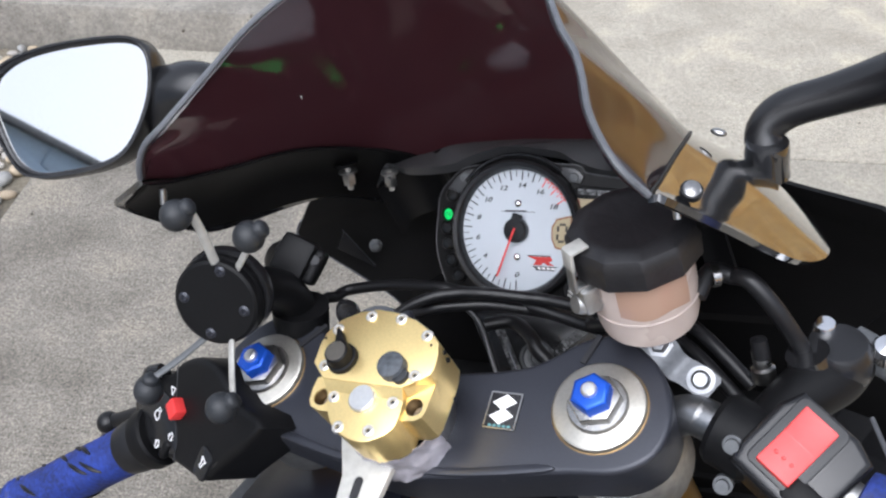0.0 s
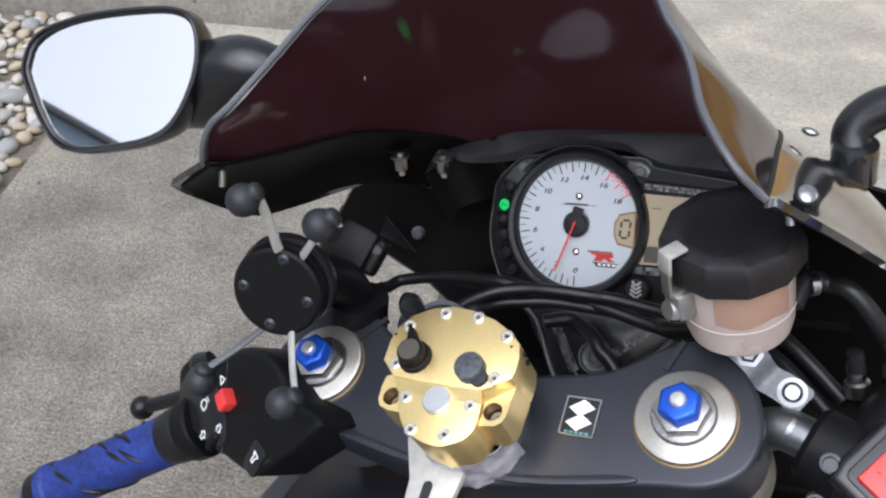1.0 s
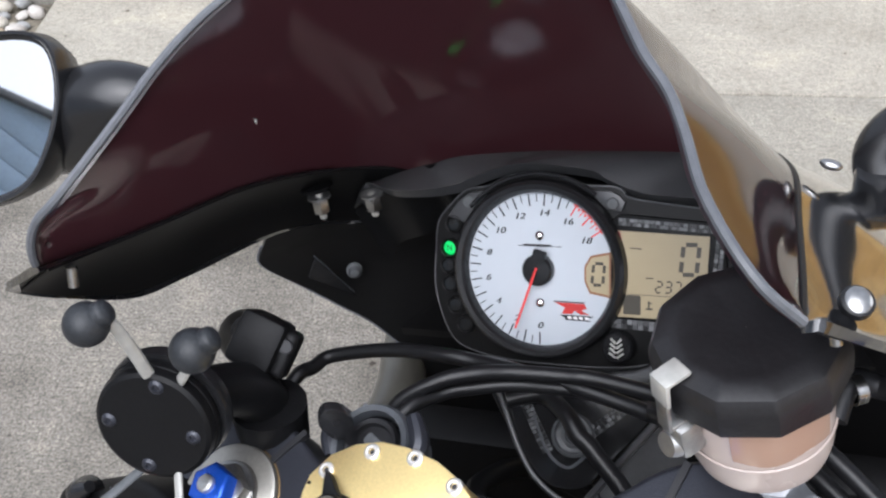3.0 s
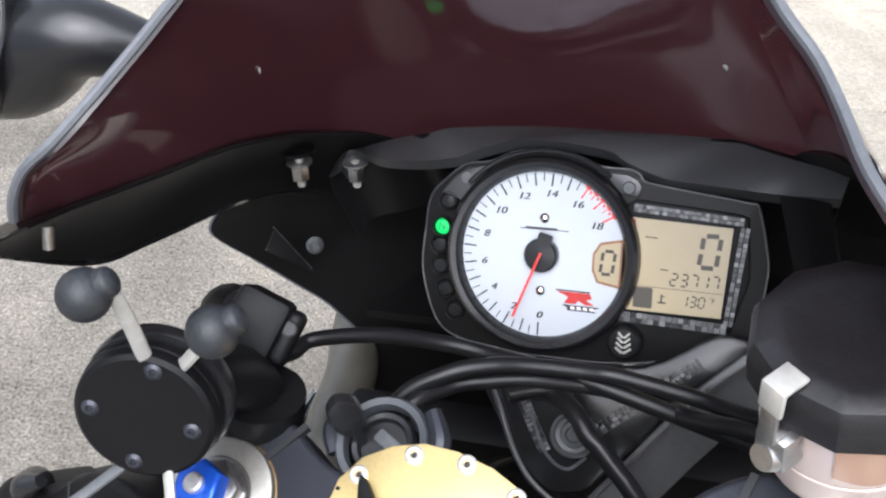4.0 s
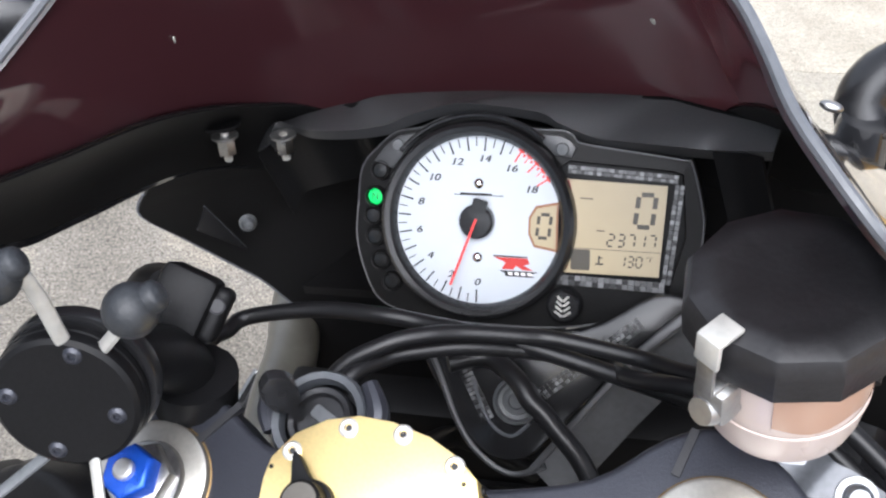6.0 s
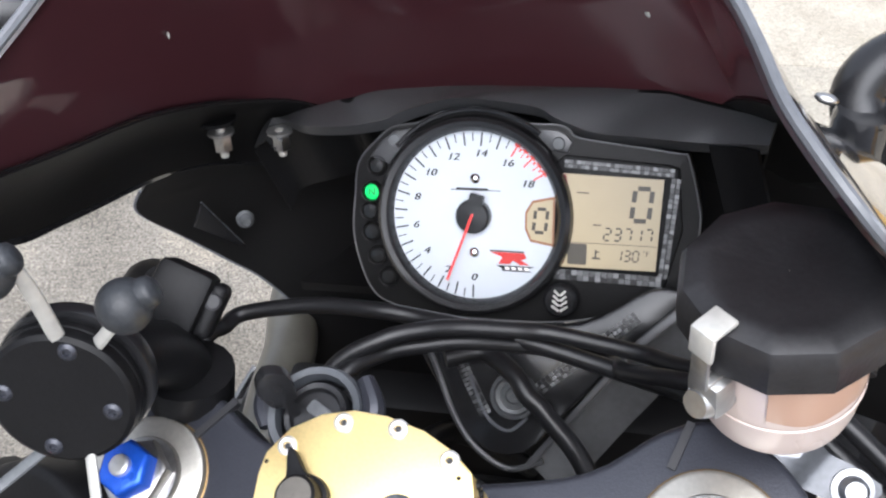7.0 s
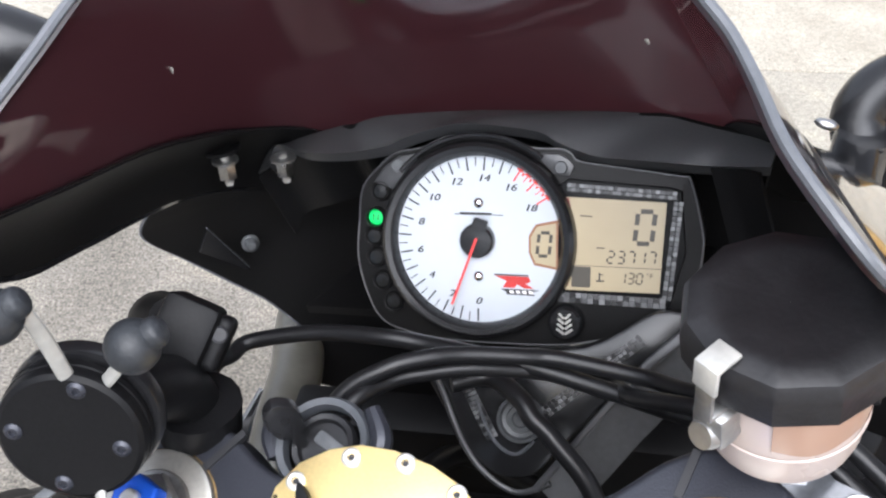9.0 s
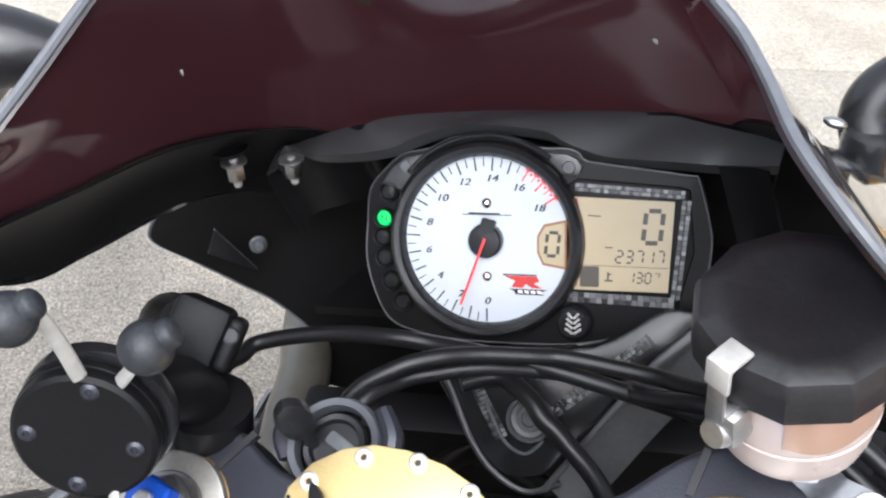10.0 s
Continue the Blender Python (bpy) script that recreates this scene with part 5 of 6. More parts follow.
for k, (x, y, z) in enumerate(((0.172, 0.004, -0.026), (0.166, 0.001, -0.050))):
    part("clamp_bolt", lathe(B(), [(0.0001, 0.004), (0.0032, 0.004), (0.0035, 0.001), (0.0048, 0.001), (0.0048, -0.006)], axes((x, y, z), (0.1, -0.85, 0.5)), 16), M_KEYPLATE, mc)
SWM = axes(RB + RD * 0.050, (0.22, -0.60, 0.75), (0.78, -0.35, -0.50)) @ Matrix.Translation((-0.0028, 0.0036, 0))
swb = B()
prism(swb, [(-0.020, -0.024), (0.022, -0.024), (0.026, -0.014), (0.026, 0.019), (0.014, 0.024), (-0.018, 0.024), (-0.023, 0.012), (-0.023, -0.014)], -0.020, 0.0175, SWM, 0.004, 3)
sw = part("kill_switch_block", swb, M_PLASTIC, bike, "black right switch block with red rocker")
part("switch_bezel", prism(B(), rounded(0.028, 0.041, 0.004), 0.0170, 0.0185, SWM @ Matrix.Translation((-0.003, 0.002, 0)), 0.0008), M_PLASTIC, sw)
rk = SWM @ Matrix.Translation((-0.003, 0.002, 0.0)) @ pose(0, 0, 0, 0, 0, 0)
bm = B()
lo = [(-0.0094, -0.0180, 0.0245), (0.0094, -0.0180, 0.0245), (0.0094, 0.0005, 0.0215), (-0.0094, 0.0005, 0.0215), (-0.0094, 0.0150, 0.0268), (0.0094, 0.0150, 0.0268)]
vs = [bm.verts.new(rk @ V(p)) for p in lo] + [bm.verts.new(rk @ V((p[0], p[1], 0.017))) for p in lo]
for q in ((0, 1, 2, 3), (3, 2, 5, 4), (0, 6, 7, 1), (4, 5, 11, 10), (0, 3, 9, 6), (3, 4, 10, 9), (1, 7, 8, 2), (2, 8, 11, 5)):
    bm.faces.new([vs[i] for i in q])
bm.normal_update()
bmesh.ops.bevel(bm, geom=list(bm.edges), offset=0.0008, segments=2, profile=0.5, affect="EDGES")
rocker = part("kill_switch", bm, M_RED, sw, "bright red two-faced rocker switch")
for k in range(3):
    part("rocker_dot", lathe(B(), [(0.0001, 0.0005), (0.0007, 0.0004), (0.0010, 0.0)], rk @ Matrix.Translation((-0.005 + 0.0045 * k, -0.0095, 0.0240)), 10), M_RED, rocker)
part("lower_button", box(B(), (0.020, 0.014, 0.010), SWM @ Matrix.Translation((0.014, -0.014, 0.014)), 0.003), M_MATTE, sw)
part("grip", lathe(B(), [(0.0115, 0.0), (0.0165, 0.001), (0.0172, 0.004), (0.0165, 0.11), (0.019, 0.118), (0.012, 0.12)], axes(RB + RD * 0.080, RD), 28), M_GRIPBLUE, rbar, "blue rubber grip")

# ---- left clip-on, switch block, grip and clutch lever ----
LD = V((-0.885, -0.285, -0.370)).normalized()
LB = V((-0.1815, -0.006, -0.0620))
bm = B()
tube(bm, [LB - LD * 0.075, LB, LB + LD * 0.19], 0.0112, 20)
lbar = part("clip_on_bar", bm, M_DULL, bike, "left alloy handlebar")
part("bar_neck", tube(B(), [STEER @ V((-0.112, 0.02, -0.068)), LB - LD * 0.060, LB - LD * 0.030], [0.016, 0.014, 0.0135], 20), M_PLASTIC, lbar)
LM = axes(LB, LD, (0, -0.6, 0.8))
gr = B()
lathe(gr, [(0.0115, 0.044), (0.0168, 0.044), (0.0170, 0.048), (0.0166, 0.060), (0.0168, 0.150), (0.0185, 0.152), (0.0185, 0.158), (0.012, 0.160)], LM, 32)
grip = part("grip", gr, M_GRIPBLUE, lbar, "worn blue rubber grip with black flashes")
part("grip_collar", lathe(B(), [(0.0120, 0.0300), (0.0182, 0.0305), (0.0188, 0.0330), (0.0182, 0.0420), (0.0173, 0.0475), (0.0160, 0.0480)], LM, 32), M_RUBBER, grip)
gm = random.Random(9)
for k in range(26):
    z0, a0 = 0.052 + 0.0038 * k, gm.uniform(0, 6.28)
    bm = B()
    pts = []
    for i in range(4):
        u = i / 3
        a = a0 + 0.75 * u
        pts.append(LM @ V((0.0166 * math.cos(a), 0.0166 * math.sin(a), z0 + 0.014 * u)))
    part("grip_flash", tube(bm, pts, [0.0008, 0.0016, 0.0016, 0.0008], 6, 3), M_RUBBER, grip)
part("bar_end", lathe(B(), [(0.0001, 0.178), (0.012, 0.177), (0.0165, 0.170), (0.0165, 0.161), (0.012, 0.160)], LM, 28), M_RUBBER, lbar)
SL = axes(LB, (-0.31, -0.76, 0.57), LD)
FACE = [(0.0252, -0.0300), (0.0189, -0.0402), (0.0018, -0.0381), (-0.0161, -0.0252), (-0.0374, -0.0268), (-0.0552, -0.0219), (-0.0706, -0.0121), (-0.0801, -0.0006), (-0.0843, 0.0119), (-0.0922, 0.0256), (-0.1078, 0.0453), (-0.0517, 0.0509), (-0.0365, 0.0504), (-0.0131, 0.0315), (0.0160, 0.0089), (0.0286, -0.0075)]
swl = prism(B(), smooth_path(FACE, 2, True), -0.0192, 0.0168, SL, 0.0050, 3)
lathe(swl, [(0.0112, 0.0175), (0.0195, 0.0180), (0.0210, 0.0195), (0.0210, 0.0280), (0.0198, 0.0305), (0.0112, 0.031)], axes(LB, LD), 40)
lsw = part("left_switch_block", swl, M_MATTE, bike, "black left switch block with white symbols")
part("dip_switch", box(B(), (0.0100, 0.0115, 0.0110), SL @ Matrix.Translation((-0.0298, 0.0018, 0.0188)) @ pose(0, 0, 0, 0, 0, 10), 0.0015), M_RED, lsw, "small red dip switch")
part("switch_face", prism(B(), smooth_path([(0.0200, -0.0270), (0.0040, -0.0285), (-0.0120, -0.0190), (-0.0215, -0.0060), (-0.0220, 0.0120), (-0.0160, 0.0250), (-0.0040, 0.0200), (0.0135, 0.0045), (0.0225, -0.0080)], 3, True), 0.0150, 0.0180, SL, 0.0012), M_PLASTIC, lsw, "raised black switch face")
part("horn_housing", prism(B(), smooth_path([(-0.0600, 0.0300), (-0.0480, 0.0260), (-0.0330, 0.0330), (-0.0300, 0.0420), (-0.0400, 0.0485), (-0.0640, 0.0470), (-0.0680, 0.0380)], 3, True), 0.0140, 0.0166, SL, 0.0015), M_PLASTIC, lsw)
part("block_seam", tube(B(), [SL @ V((FACE[k][0] * 0.93, FACE[k][1] * 0.93, 0.0168)) for k in (4, 13)], 0.0005, 6, 2), M_BLACKPRINT, lsw)
part("indicator_slider", box(B(), (0.014, 0.0060, 0.006), SL @ Matrix.Translation((-0.0075, 0.0195, 0.0178)) @ pose(0, 0, 0, 0, 0, 20), 0.0022, 3), M_MATTE, lsw)
part("horn_button", prism(B(), rounded(0.020, 0.014, 0.004), 0.0, 0.0022, SL @ Matrix.Translation((-0.0452, 0.0426, 0.0163)) @ pose(0, 0, 0, 0, 0, 30), 0.001), M_PLASTIC, lsw)
bm = B()
tube(bm, [SL @ V((-0.0002, -0.0321, 0.0108)), SL @ V((-0.0082, -0.0311, 0.0198)), SL @ V((-0.0202, -0.0301, 0.0198))], [0.009, 0.0060, 0.003], 14)
part("switch_hook", bm, M_PLASTIC, lsw)
ARROW = [(-0.0034, 0.0), (-0.0004, 0.0028), (-0.0004, 0.0013), (0.0024, 0.0013), (0.0024, -0.0013), (-0.0004, -0.0013), (-0.0004, -0.0028)]
HORN = [(-0.0030, -0.0010), (0.0004, -0.0010), (0.0030, -0.0026), (0.0030, 0.0026), (0.0004, 0.0010), (-0.0030, 0.0010)]
WARNING = [(-0.0028, -0.0020), (0.0028, -0.0020), (0.0, 0.0028)]
HEADLAMP = [(-0.0034, -0.0024), (-0.0034, 0.0024), (-0.0006, 0.0030), (0.0018, 0.0020), (0.0026, 0.0), (0.0018, -0.0020), (-0.0006, -0.0030)]
for x, y, z, turn, outline in ((-0.0044, -0.0050, 0.0181, 200, HEADLAMP), (-0.0156, 0.0144, 0.0181, 200, ARROW), (0.0025, 0.0125, 0.0181, 20, ARROW), (-0.0250, -0.0130, 0.0169, 200, WARNING), (-0.0462, 0.0426, 0.0186, 200, HORN)):
    bm = B()
    m = SL @ Matrix.Translation((x, y, z)) @ pose(0, 0, 0, 0, 0, turn)
    for a, b in zip(outline, outline[1:] + outline[:1]):
        bar(bm, *a, *b, 0.0008, 0, 0.0003, m)
    if outline is HEADLAMP:
        for k in (-1, 0, 1):
            bar(bm, 0.0034, 0.0014 * k, 0.0052, 0.0014 * k - 0.0004, 0.0006, 0, 0.0003, m)
    part("switch_symbol", bm, M_WHITE, lsw, "white printed symbol")
lev = part("clutch_lever", tube(B(), [(-0.146, 0.038, -0.056), (-0.182, 0.043, -0.068), (-0.228, 0.043, -0.085), (-0.282, 0.041, -0.107), (-0.315, 0.039, -0.119)], [0.010, 0.009, 0.0065, 0.0055, 0.0055], 14, flat=0.8), M_RUBBER, bike, "black clutch lever with ball end")
part("lever_ball", ball(B(), 0.0092, Matrix.Translation((-0.3192, 0.0385, -0.1208))), M_RUBBER, lev)
part("lever_perch", tube(B(), [LB - LD * 0.045, V((-0.147, 0.018, -0.056)), V((-0.145, 0.042, -0.054))], [0.016, 0.013, 0.011], 16), M_PLASTIC, lev)

# ---- steering damper ----
M_SCREW = material("zinc_screw", (0.66, 0.63, 0.58), 0.38, metal=0.8, vary=0.1)
damper = thing("steering_damper", BIKE, "gold anodised rotary steering damper bolted over the top clamp", "steering damper")
LID = [(-0.0352, -0.0147), (-0.0355, -0.0037), (-0.0344, 0.0032), (-0.0280, 0.0117), (-0.0182, 0.0172), (-0.0076, 0.0195), (0.0039, 0.0185), (0.0170, 0.0147), (0.0271, 0.0091), (0.0340, 0.0028), (0.0356, -0.0040), (0.0358, -0.0110), (0.0350, -0.0152), (0.0303, -0.0185), (0.0215, -0.0234), (0.0057, -0.0236), (-0.0106, -0.0234), (-0.0263, -0.0229)]
FRONT = [(-0.0262, -0.0200), (-0.0240, -0.0270), (-0.0225, -0.0317), (-0.0191, -0.0396), (-0.0133, -0.0470), (-0.0041, -0.0517), (0.0059, -0.0532), (0.0126, -0.0512), (0.0187, -0.0474), (0.0223, -0.0421), (0.0228, -0.0341), (0.0224, -0.0270), (0.0250, -0.0200)]


def pierced(bm, outline, holes, z0, z1, m):
    """A plate of that outline with round holes (x, y, radius) right through it."""
    edges = []
    for loop in [outline] + [[(x + r * math.cos(2 * math.pi * k / 24), y + r * math.sin(2 * math.pi * k / 24)) for k in range(24)] for x, y, r in holes]:
        vs = [bm.verts.new((x, y, z0)) for x, y in loop]
        edges += [bm.edges.new((vs[k], vs[(k + 1) % len(vs)])) for k in range(len(vs))]
    made = bmesh.ops.triangle_fill(bm, edges=edges, use_beauty=True, use_dissolve=False)
    faces = [g for g in made["geom"] if isinstance(g, bmesh.types.BMFace)]
    up = bmesh.ops.extrude_face_region(bm, geom=faces)
    bmesh.ops.translate(bm, verts=[g for g in up["geom"] if isinstance(g, bmesh.types.BMVert)], vec=(0, 0, z1 - z0))
    bm.transform(m)
    return bm


bm = B()
prism(bm, smooth_path(FRONT, 3)[3:-3], 0.000, 0.0258, STEER, 0.0012)
prism(bm, [(x * 0.985, y * 0.985) for x, y in LID], 0.000, 0.0250, STEER)
dbody = part("damper_body", bm, M_GOLD, damper, "gold anodised damper body")
part("damper_lid", prism(B(), LID, 0.0215, 0.0300, STEER, 0.0007), M_GOLD, dbody, "raised gold lid")
# the sloping face between the lid and the lower step, and the chamfer at its corner
bm = B()
for ring in ([(-0.0263, -0.0222, 0.0298), (0.0215, -0.0227, 0.0298), (0.0222, -0.0292, 0.0256), (-0.0238, -0.0286, 0.0256)], [(0.0213, -0.0228, 0.0296), (0.0350, -0.0148, 0.0296), (0.0350, -0.0168, 0.0226), (0.0227, -0.0258, 0.0226)]):
    top = [bm.verts.new(STEER @ V(p)) for p in ring]
    low = [bm.verts.new(STEER @ V((p[0], p[1] + (0.003 if i > 1 else 0), 0.012))) for i, p in enumerate(ring)]
    bm.faces.new(top)
    bm.faces.new(low[::-1])
    for i in range(4):
        bm.faces.new((top[i], low[i], low[(i + 1) % 4], top[(i + 1) % 4]))
part("sloping_face", bm, M_GOLD, dbody)
EARS = ([(0.0150, -0.0310), (0.0160, -0.0235), (0.0330, -0.0135), (0.0352, -0.0145), (0.0348, -0.0230), (0.0346, -0.0310), (0.0332, -0.0350), (0.0300, -0.0372), (0.0230, -0.0382), (0.0170, -0.0370)], [(-0.0180, -0.0380), (-0.0180, -0.0200), (-0.0310, -0.0185), (-0.0346, -0.0200), (-0.0352, -0.0260), (-0.0345, -0.0330), (-0.0325, -0.0362), (-0.0270, -0.0380)])
for ear, (x, y) in zip(EARS, ((0.0273, -0.0301), (-0.0277, -0.0304))):
    part("mounting_ear", pierced(B(), ear, [(x, y, 0.0048)], 0.000, 0.0225, STEER), M_GOLD, dbody, "gold ear with a deep bolt hole", 28)
    part("hole_lining", lathe(B(), [(0.0048, 0.0216), (0.0044, 0.0210), (0.0044, 0.0110)], at(x, y, 0.0), 24), M_BRONZE, dbody)
    part("ear_bolt", lathe(B(), [(0.0001, 0.0125), (0.0016, 0.0125), (0.0018, 0.0145), (0.0036, 0.0145), (0.0042, 0.0135), (0.0042, 0.004)], at(x, y, 0.0), 20), M_STEEL, dbody)
for x, y, z in ((-0.0102, 0.0149, 0.0300), (0.0082, 0.0145, 0.0300), (0.0263, 0.0061, 0.0300), (0.0267, -0.0166, 0.0300), (-0.0276, -0.0160, 0.0300), (-0.0275, 0.0056, 0.0300), (-0.0181, -0.0311, 0.0258), (0.0169, -0.0304, 0.0258), (-0.0093, -0.0470, 0.0258), (0.0087, -0.0468, 0.0258)):
    m = at(x, y, z)
    s = part("lid_screw", lathe(B(), [(0.0001, -0.0002), (0.0012, -0.0002), (0.0014, 0.0010), (0.0024, 0.0011), (0.0032, 0.0007), (0.0034, -0.001)], m, 20), M_SCREW, dbody, "bright button-head screw")
    # black hexagon on the recess floor adds the socket's shade
    part("socket", prism(B(), hexagon(0.0011), -0.0001, 0.0002, m), M_BLACKPRINT, s)
for x, y in ((0.0300, 0.0010), (-0.0335, 0.0000)):
    part("dowel_dot", lathe(B(), [(0.0001, 0.0003), (0.0007, 0.0002), (0.0008, -0.0003)], at(x, y, 0.0300), 12), M_MATTE, dbody)
for z in (0.0195, 0.0135):
    part("side_port", lathe(B(), [(0.0001, 0.0006), (0.0013, 0.0005), (0.0015, -0.001)], axes(STEER @ V((0.0350, 0.0010 - (0.0195 - z) * 0.2, z + 0.004)), STEER.to_3x3() @ V((1, 0.25, 0))), 14), M_MATTE, dbody)
part("pivot_disc", lathe(B(), [(0.0001, 0.0030), (0.0004, 0.0033), (0.0066, 0.0033), (0.0074, 0.0025), (0.0074, -0.001)], at(-0.0002, -0.0307, 0.0258), 40), M_BRIGHT, dbody, "turned steel pivot disc")
k1 = part("damping_knob", lathe(B(), [(0.0001, 0.0092), (0.0058, 0.0092), (0.0066, 0.0085), (0.0069, 0.0060), (0.0072, 0.0030), (0.0084, 0.0026), (0.0088, 0.0)], at(-0.0179, -0.0115, 0.0300), 36), M_MATTE, dbody, "dark adjuster knob with pointer")
part("knob_face", lathe(B(), [(0.0001, 0.0003), (0.0055, 0.0002), (0.0060, -0.0004)], at(-0.0179, -0.0115, 0.0392), 32), material("bronze_grey_knob", (0.11, 0.10, 0.085), 0.38, metal=0.6, vary=0.1), k1, "brown-grey turned knob face")
part("pointer", prism(B(), smooth_path([(-0.0060, 0.004), (-0.0030, 0.0090), (-0.0016, 0.0150), (0.0, 0.0178), (0.0016, 0.0150), (0.0030, 0.0090), (0.0060, 0.004)], 3), 0.0, 0.0042, at(-0.0179, -0.0115, 0.0300) @ pose(0, 0, 0, 0, 0, 24), 0.0008), M_MATTE, k1)
valve = part("sweep_valve", lathe(B(), [(0.0001, 0.0062), (0.0056, 0.0062), (0.0071, 0.0056), (0.0074, 0.0046), (0.0074, 0.0)], at(0.0138, -0.0140, 0.0300), 32), material("scuffed_black_valve", (0.050, 0.056, 0.064), 0.55, vary=0.7, grain=420, bump=0.5), dbody, "scuffed grey-black valve knob")
part("valve_foot", prism(B(), rounded(0.0150, 0.0090, 0.0040), 0.0, 0.0030, at(0.0165, -0.0160, 0.0300) @ pose(0, 0, 0, 0, 0, -35), 0.0008), M_BALL, valve)
part("stem_tower", lathe(B(), [(0.0001, 0.0), (0.022, 0.0), (0.024, -0.003), (0.024, -0.024)], at(0.004, -0.018, 0.0), 32), M_STEEL, damper)
bm = B()
prism(bm, [(-0.0300, -0.020), (-0.004, -0.036), (0.008, -0.052), (0.004, -0.082), (-0.018, -0.082), (-0.020, -0.060), (-0.0285, -0.040)], -0.012, -0.008, STEER, 0.0008)
link = part("link_arm", bm, M_ARM, damper, "pale alloy link arm")
# black inlay on the uncut arm stands for the shaded slot
part("link_slot", prism(B(), rounded(0.005, 0.013, 0.0024), -0.0079, -0.0074, at(-0.0085, -0.066, 0.0)), M_BLACKPRINT, link)
bm = B()
rows = []
for j in range(15):
    u = j / 14
    row = []
    for i in range(31):
        w = i / 30
        a = -0.75 + 2.0 * w
        p = V((0.003 + 0.029 * math.sin(a), -0.021 - 0.033 * math.cos(a) * (0.92 + 0.08 * u), 0.001 - 0.024 * u))
        n = noise.noise(p * 90) * 0.0030 + noise.noise(p * 260) * 0.0010
        row.append(STEER @ (p + V((math.sin(a), -math.cos(a), 0.3)) * n))
    rows.append(row)
loft(bm, rows, 0.0005)
part("tape_wrap", bm, M_TAPE, damper, "crumpled clear plastic wrap", 80)

# ---- phone holder on the left ----
holder = thing("phone_holder", BIKE, "black round phone holder with four grey rubber-tipped arms", "phone holder")
DN = V((0.244, -0.947, 0.210))
DM = axes((-0.1076, -0.0092, 0.0403), DN)
hb = part("back_plate", lathe(B(), [(0.0001, 0.0), (0.0235, 0.0), (0.0252, -0.0012), (0.0258, -0.003), (0.0258, -0.0055), (0.0262, -0.006), (0.0262, -0.0085), (0.0245, -0.0100), (0.0001, -0.0100)], DM, 56), M_MATTE, holder, "black round cover plate")
inv = DM.inverted()
for p in ((-0.1005, -0.0048, 0.0587), (-0.1255, -0.0127, 0.0455), (-0.0910, -0.0063, 0.0345), (-0.1134, -0.0160, 0.0233)):
    q = inv @ V(p)
    m = DM @ Matrix.Translation((q.x, q.y, 0.0))
    part("plate_screw", lathe(B(), [(0.0001, 0.0002), (0.0010, 0.0002), (0.0013, 0.0012), (0.0020, 0.0012), (0.0026, 0.0008), (0.0032, 0.0004), (0.0034, -0.0005)], m, 18), M_CLAMP, hb)
part("second_plate", lathe(B(), [(0.0001, -0.0102), (0.0265, -0.0102), (0.0272, -0.0115), (0.0272, -0.0160), (0.024, -0.0180), (0.0001, -0.0180)], DM @ Matrix.Translation((0.002, 0.002, 0)), 56), M_PLASTIC, holder)
for root, tip, knee in (((-0.1035, -0.002, 0.0650), (-0.1042, -0.0154, 0.1011), (-0.100, -0.004, 0.088)), ((-0.0905, 0.002, 0.0600), (-0.0683, -0.0064, 0.0841), (-0.082, 0.003, 0.072)), ((-0.1020, -0.014, 0.016), (-0.0872, -0.0508, 0.0018), (-0.096, -0.030, 0.002)), ((-0.118, -0.012, 0.020), (-0.154, -0.0390, -0.0048), (-0.136, -0.020, 0.006))):
    r, t, k = V(root), V(tip), V(knee)
    d = (V((0.75, 0.35, 0.35)) if tip[2] > 0 else V((0.45, 0.2, 0.85))).normalized()
    e = t + d * 0.0085
    # lower arms get a darker grey in place of the shade they are in
    arm = part("arm", tube(B(), [r - (e - r) * 0.25, r, (r + e) / 2 + (k - (r + e) / 2) * 0.25, e], [0.0027, 0.0027, 0.0026, 0.0024] if tip[2] > 0 else [0.0022] * 4, 10, flat=0.55), M_ARM if tip[2] > 0 else M_KEYPLATE, holder, "flat pale alloy arm" if tip[2] > 0 else "flat arm greyed for the shade it is in")
    bm = ball(B(), 0.0088, Matrix.Translation(t), 24)
    tube(bm, [t + d * 0.004, t + d * 0.0085, t + d * 0.0105, t + d * 0.0118], [0.0052, 0.0052, 0.0046, 0.0026], 14)
    part("rubber_tip", bm, M_BALL, arm, "grey rubber ball tip")
# socket arm and clamp behind the plate
part("socket_arm", tube(B(), [(-0.102, 0.008, 0.040), (-0.100, 0.022, 0.032), (-0.100, 0.038, 0.018), (-0.103, 0.048, 0.000)], [0.011, 0.012, 0.0125, 0.0125], 18), M_MATTE, holder, "black ball-and-socket arm")
KM = axes((-0.1015, 0.0605, 0.0280), (0.3, -0.7, 0.6), (0.65, 0.1, -0.45))
kb = B()
box(kb, (0.023, 0.026, 0.021), KM @ Matrix.Translation((0.001, 0.0, 0.002)), 0.0035, 2)
box(kb, (0.008, 0.023, 0.013), KM @ Matrix.Translation((0.0145, 0.0, 0.002)), 0.0032, 3)
tube(kb, [KM @ V((-0.008, 0, -0.006)), KM @ V((-0.014, -0.004, -0.020)), KM @ V((-0.016, -0.006, -0.030))], [0.009, 0.012, 0.014], 16)
tight = part("tightening_knob", kb, M_MATTE, holder, "black wing knob")
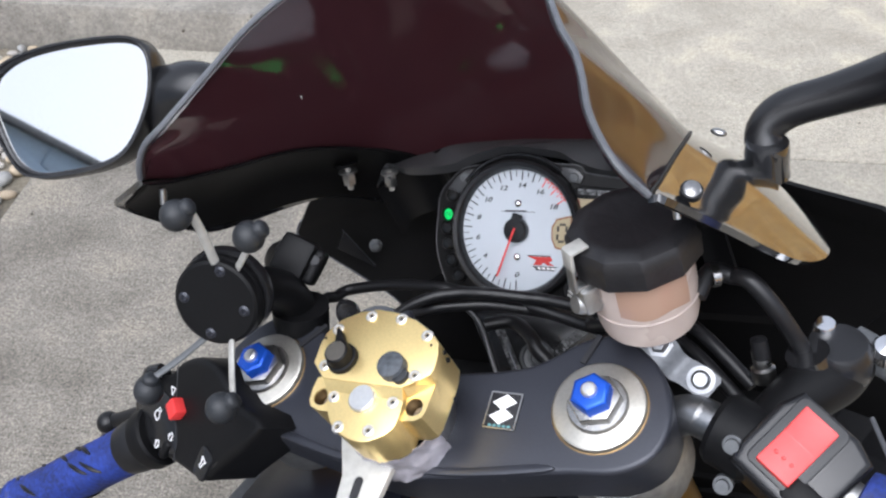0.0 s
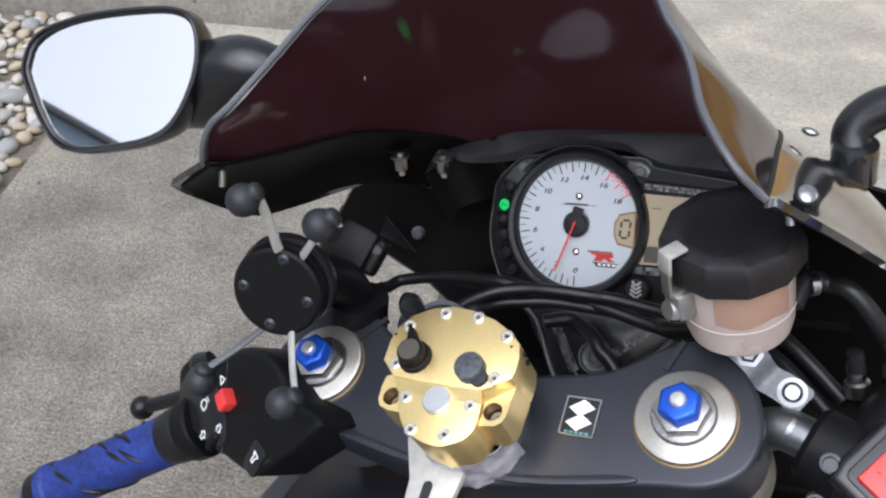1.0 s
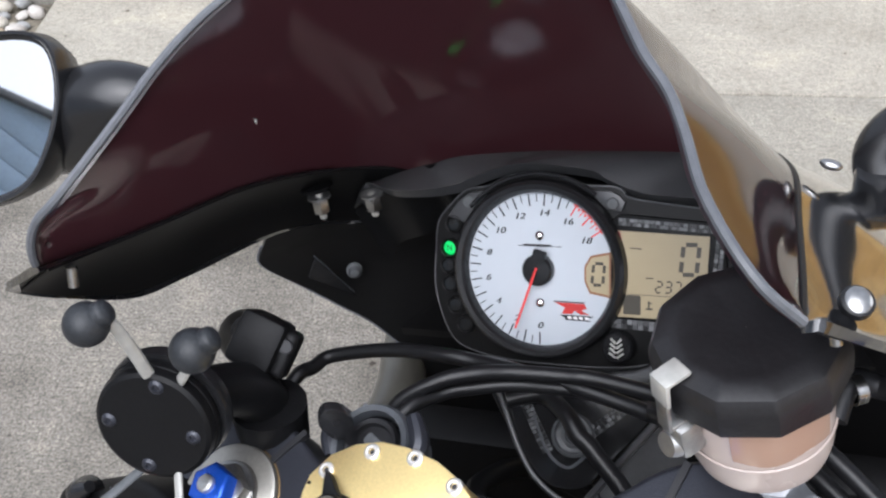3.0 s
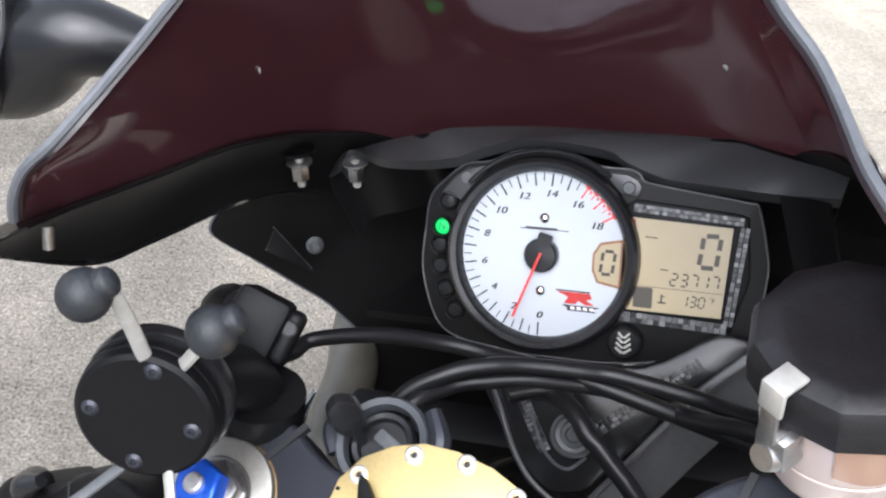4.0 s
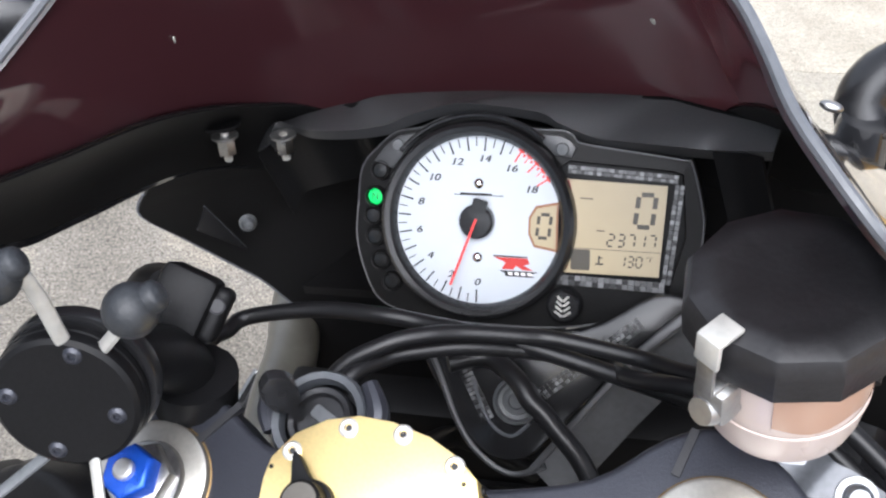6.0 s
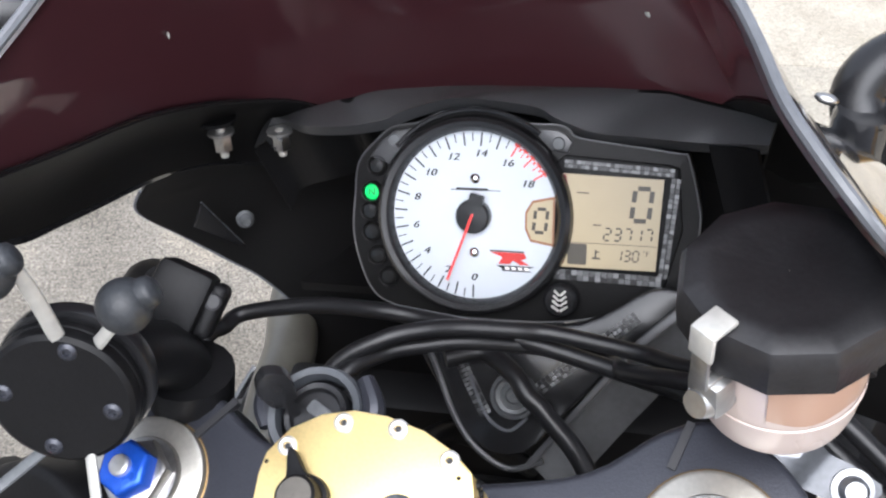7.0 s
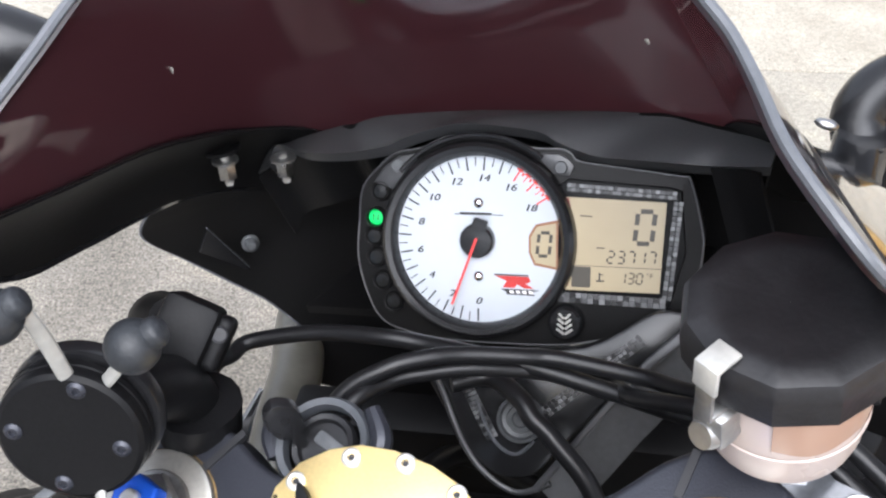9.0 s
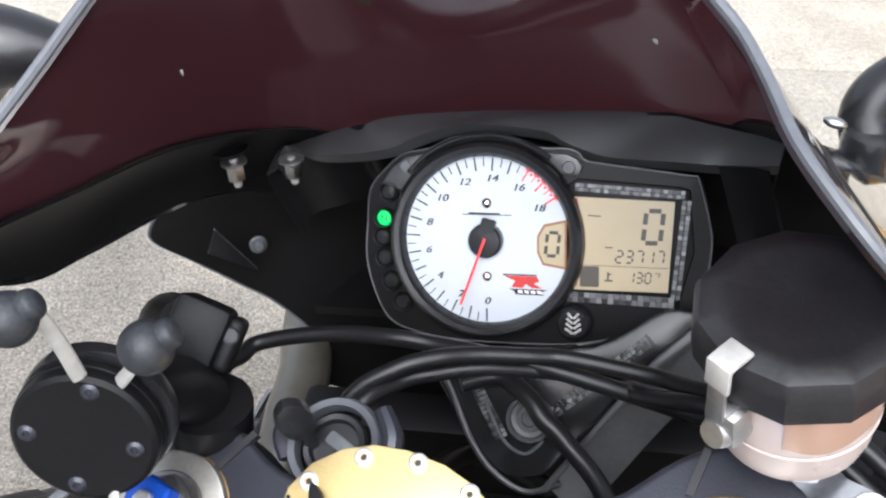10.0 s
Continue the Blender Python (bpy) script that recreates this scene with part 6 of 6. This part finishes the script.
# shallow black disc gives the hole its inner dark
part("wing_hole", lathe(B(), [(0.0001, 0.0001), (0.0026, 0.0001), (0.0034, 0.0006), (0.0036, -0.001)], KM @ Matrix.Translation((0.0145, 0.004, 0.0086)), 16), M_BLACKPRINT, tight)
part("handlebar_clamp", tube(B(), [(-0.098, 0.046, 0.002), (-0.104, 0.044, -0.030)], [0.018, 0.016], 18), M_MATTE, holder)

# ---- what stands behind the camera, seen only in the mirror and the gloss ----
house = thing("house", Matrix(), "blue-grey sided gabled house with a dark roof edge", "house")
PEAK, FALL = (-9.0, 6.02), 0.28
GABLE = Matrix(((0, 0, 1, -9.02), (1, 0, 0, 0), (0, 1, 0, 0), (0, 0, 0, 1)))
part("gable_wall", prism(B(), [(-19.5, 0.0), (1.5, 0.0), (1.5, PEAK[1] - FALL * 10.5), PEAK, (-19.5, PEAK[1] - FALL * 10.5)], -0.1, 0.1, GABLE), M_SIDING, house)
for k in range(24):
    z0, z1 = 0.25 * k, min(0.25 * k + 0.24, PEAK[1])
    reach = max(0.05, (PEAK[1] - z1) / FALL)
    slab("siding_board", -8.93, -8.90, max(-19.5, PEAK[0] - reach), min(1.5, PEAK[0] + reach), z0, z1, M_SIDING, "", "", 0.004, house)
for sgn in (-1, 1):
    bm = B()
    box(bm, (0.30, 11.2, 0.07), Matrix.Translation((-8.95, PEAK[0] + sgn * 5.4, PEAK[1] - FALL * 5.4 + 0.02)) @ pose(0, 0, 0, -sgn * math.degrees(math.atan(FALL)), 0, 0), 0.01)
    part("roof_edge", bm, M_KEYPLATE, house, "dark sloping roof edge")
fence = thing("wooden_fence", Matrix(), "golden cedar fence of horizontal boards", "fence")
bm = B()
box(bm, (0.02, 3.2, 0.138), Matrix(), 0.004)
proto = part("board", bm, M_FENCE, fence)
proto.matrix_world = Matrix.Translation((3.7, -5.0, 0.10))
for k in range(1, 60):
    ob = new("board", proto.data)
    ob.parent = fence
    ob.matrix_world = Matrix.Translation((3.7 + 0.004 * (k % 2), -5.0 + 3.206 * (k % 6), 0.10 + 0.143 * (k // 6)))
for k in range(7):
    slab("post", 3.72, 3.81, -6.65 + 3.206 * k, -6.56 + 3.206 * k, 0.0, 1.50, M_FENCE, "", "", 0.004, fence)
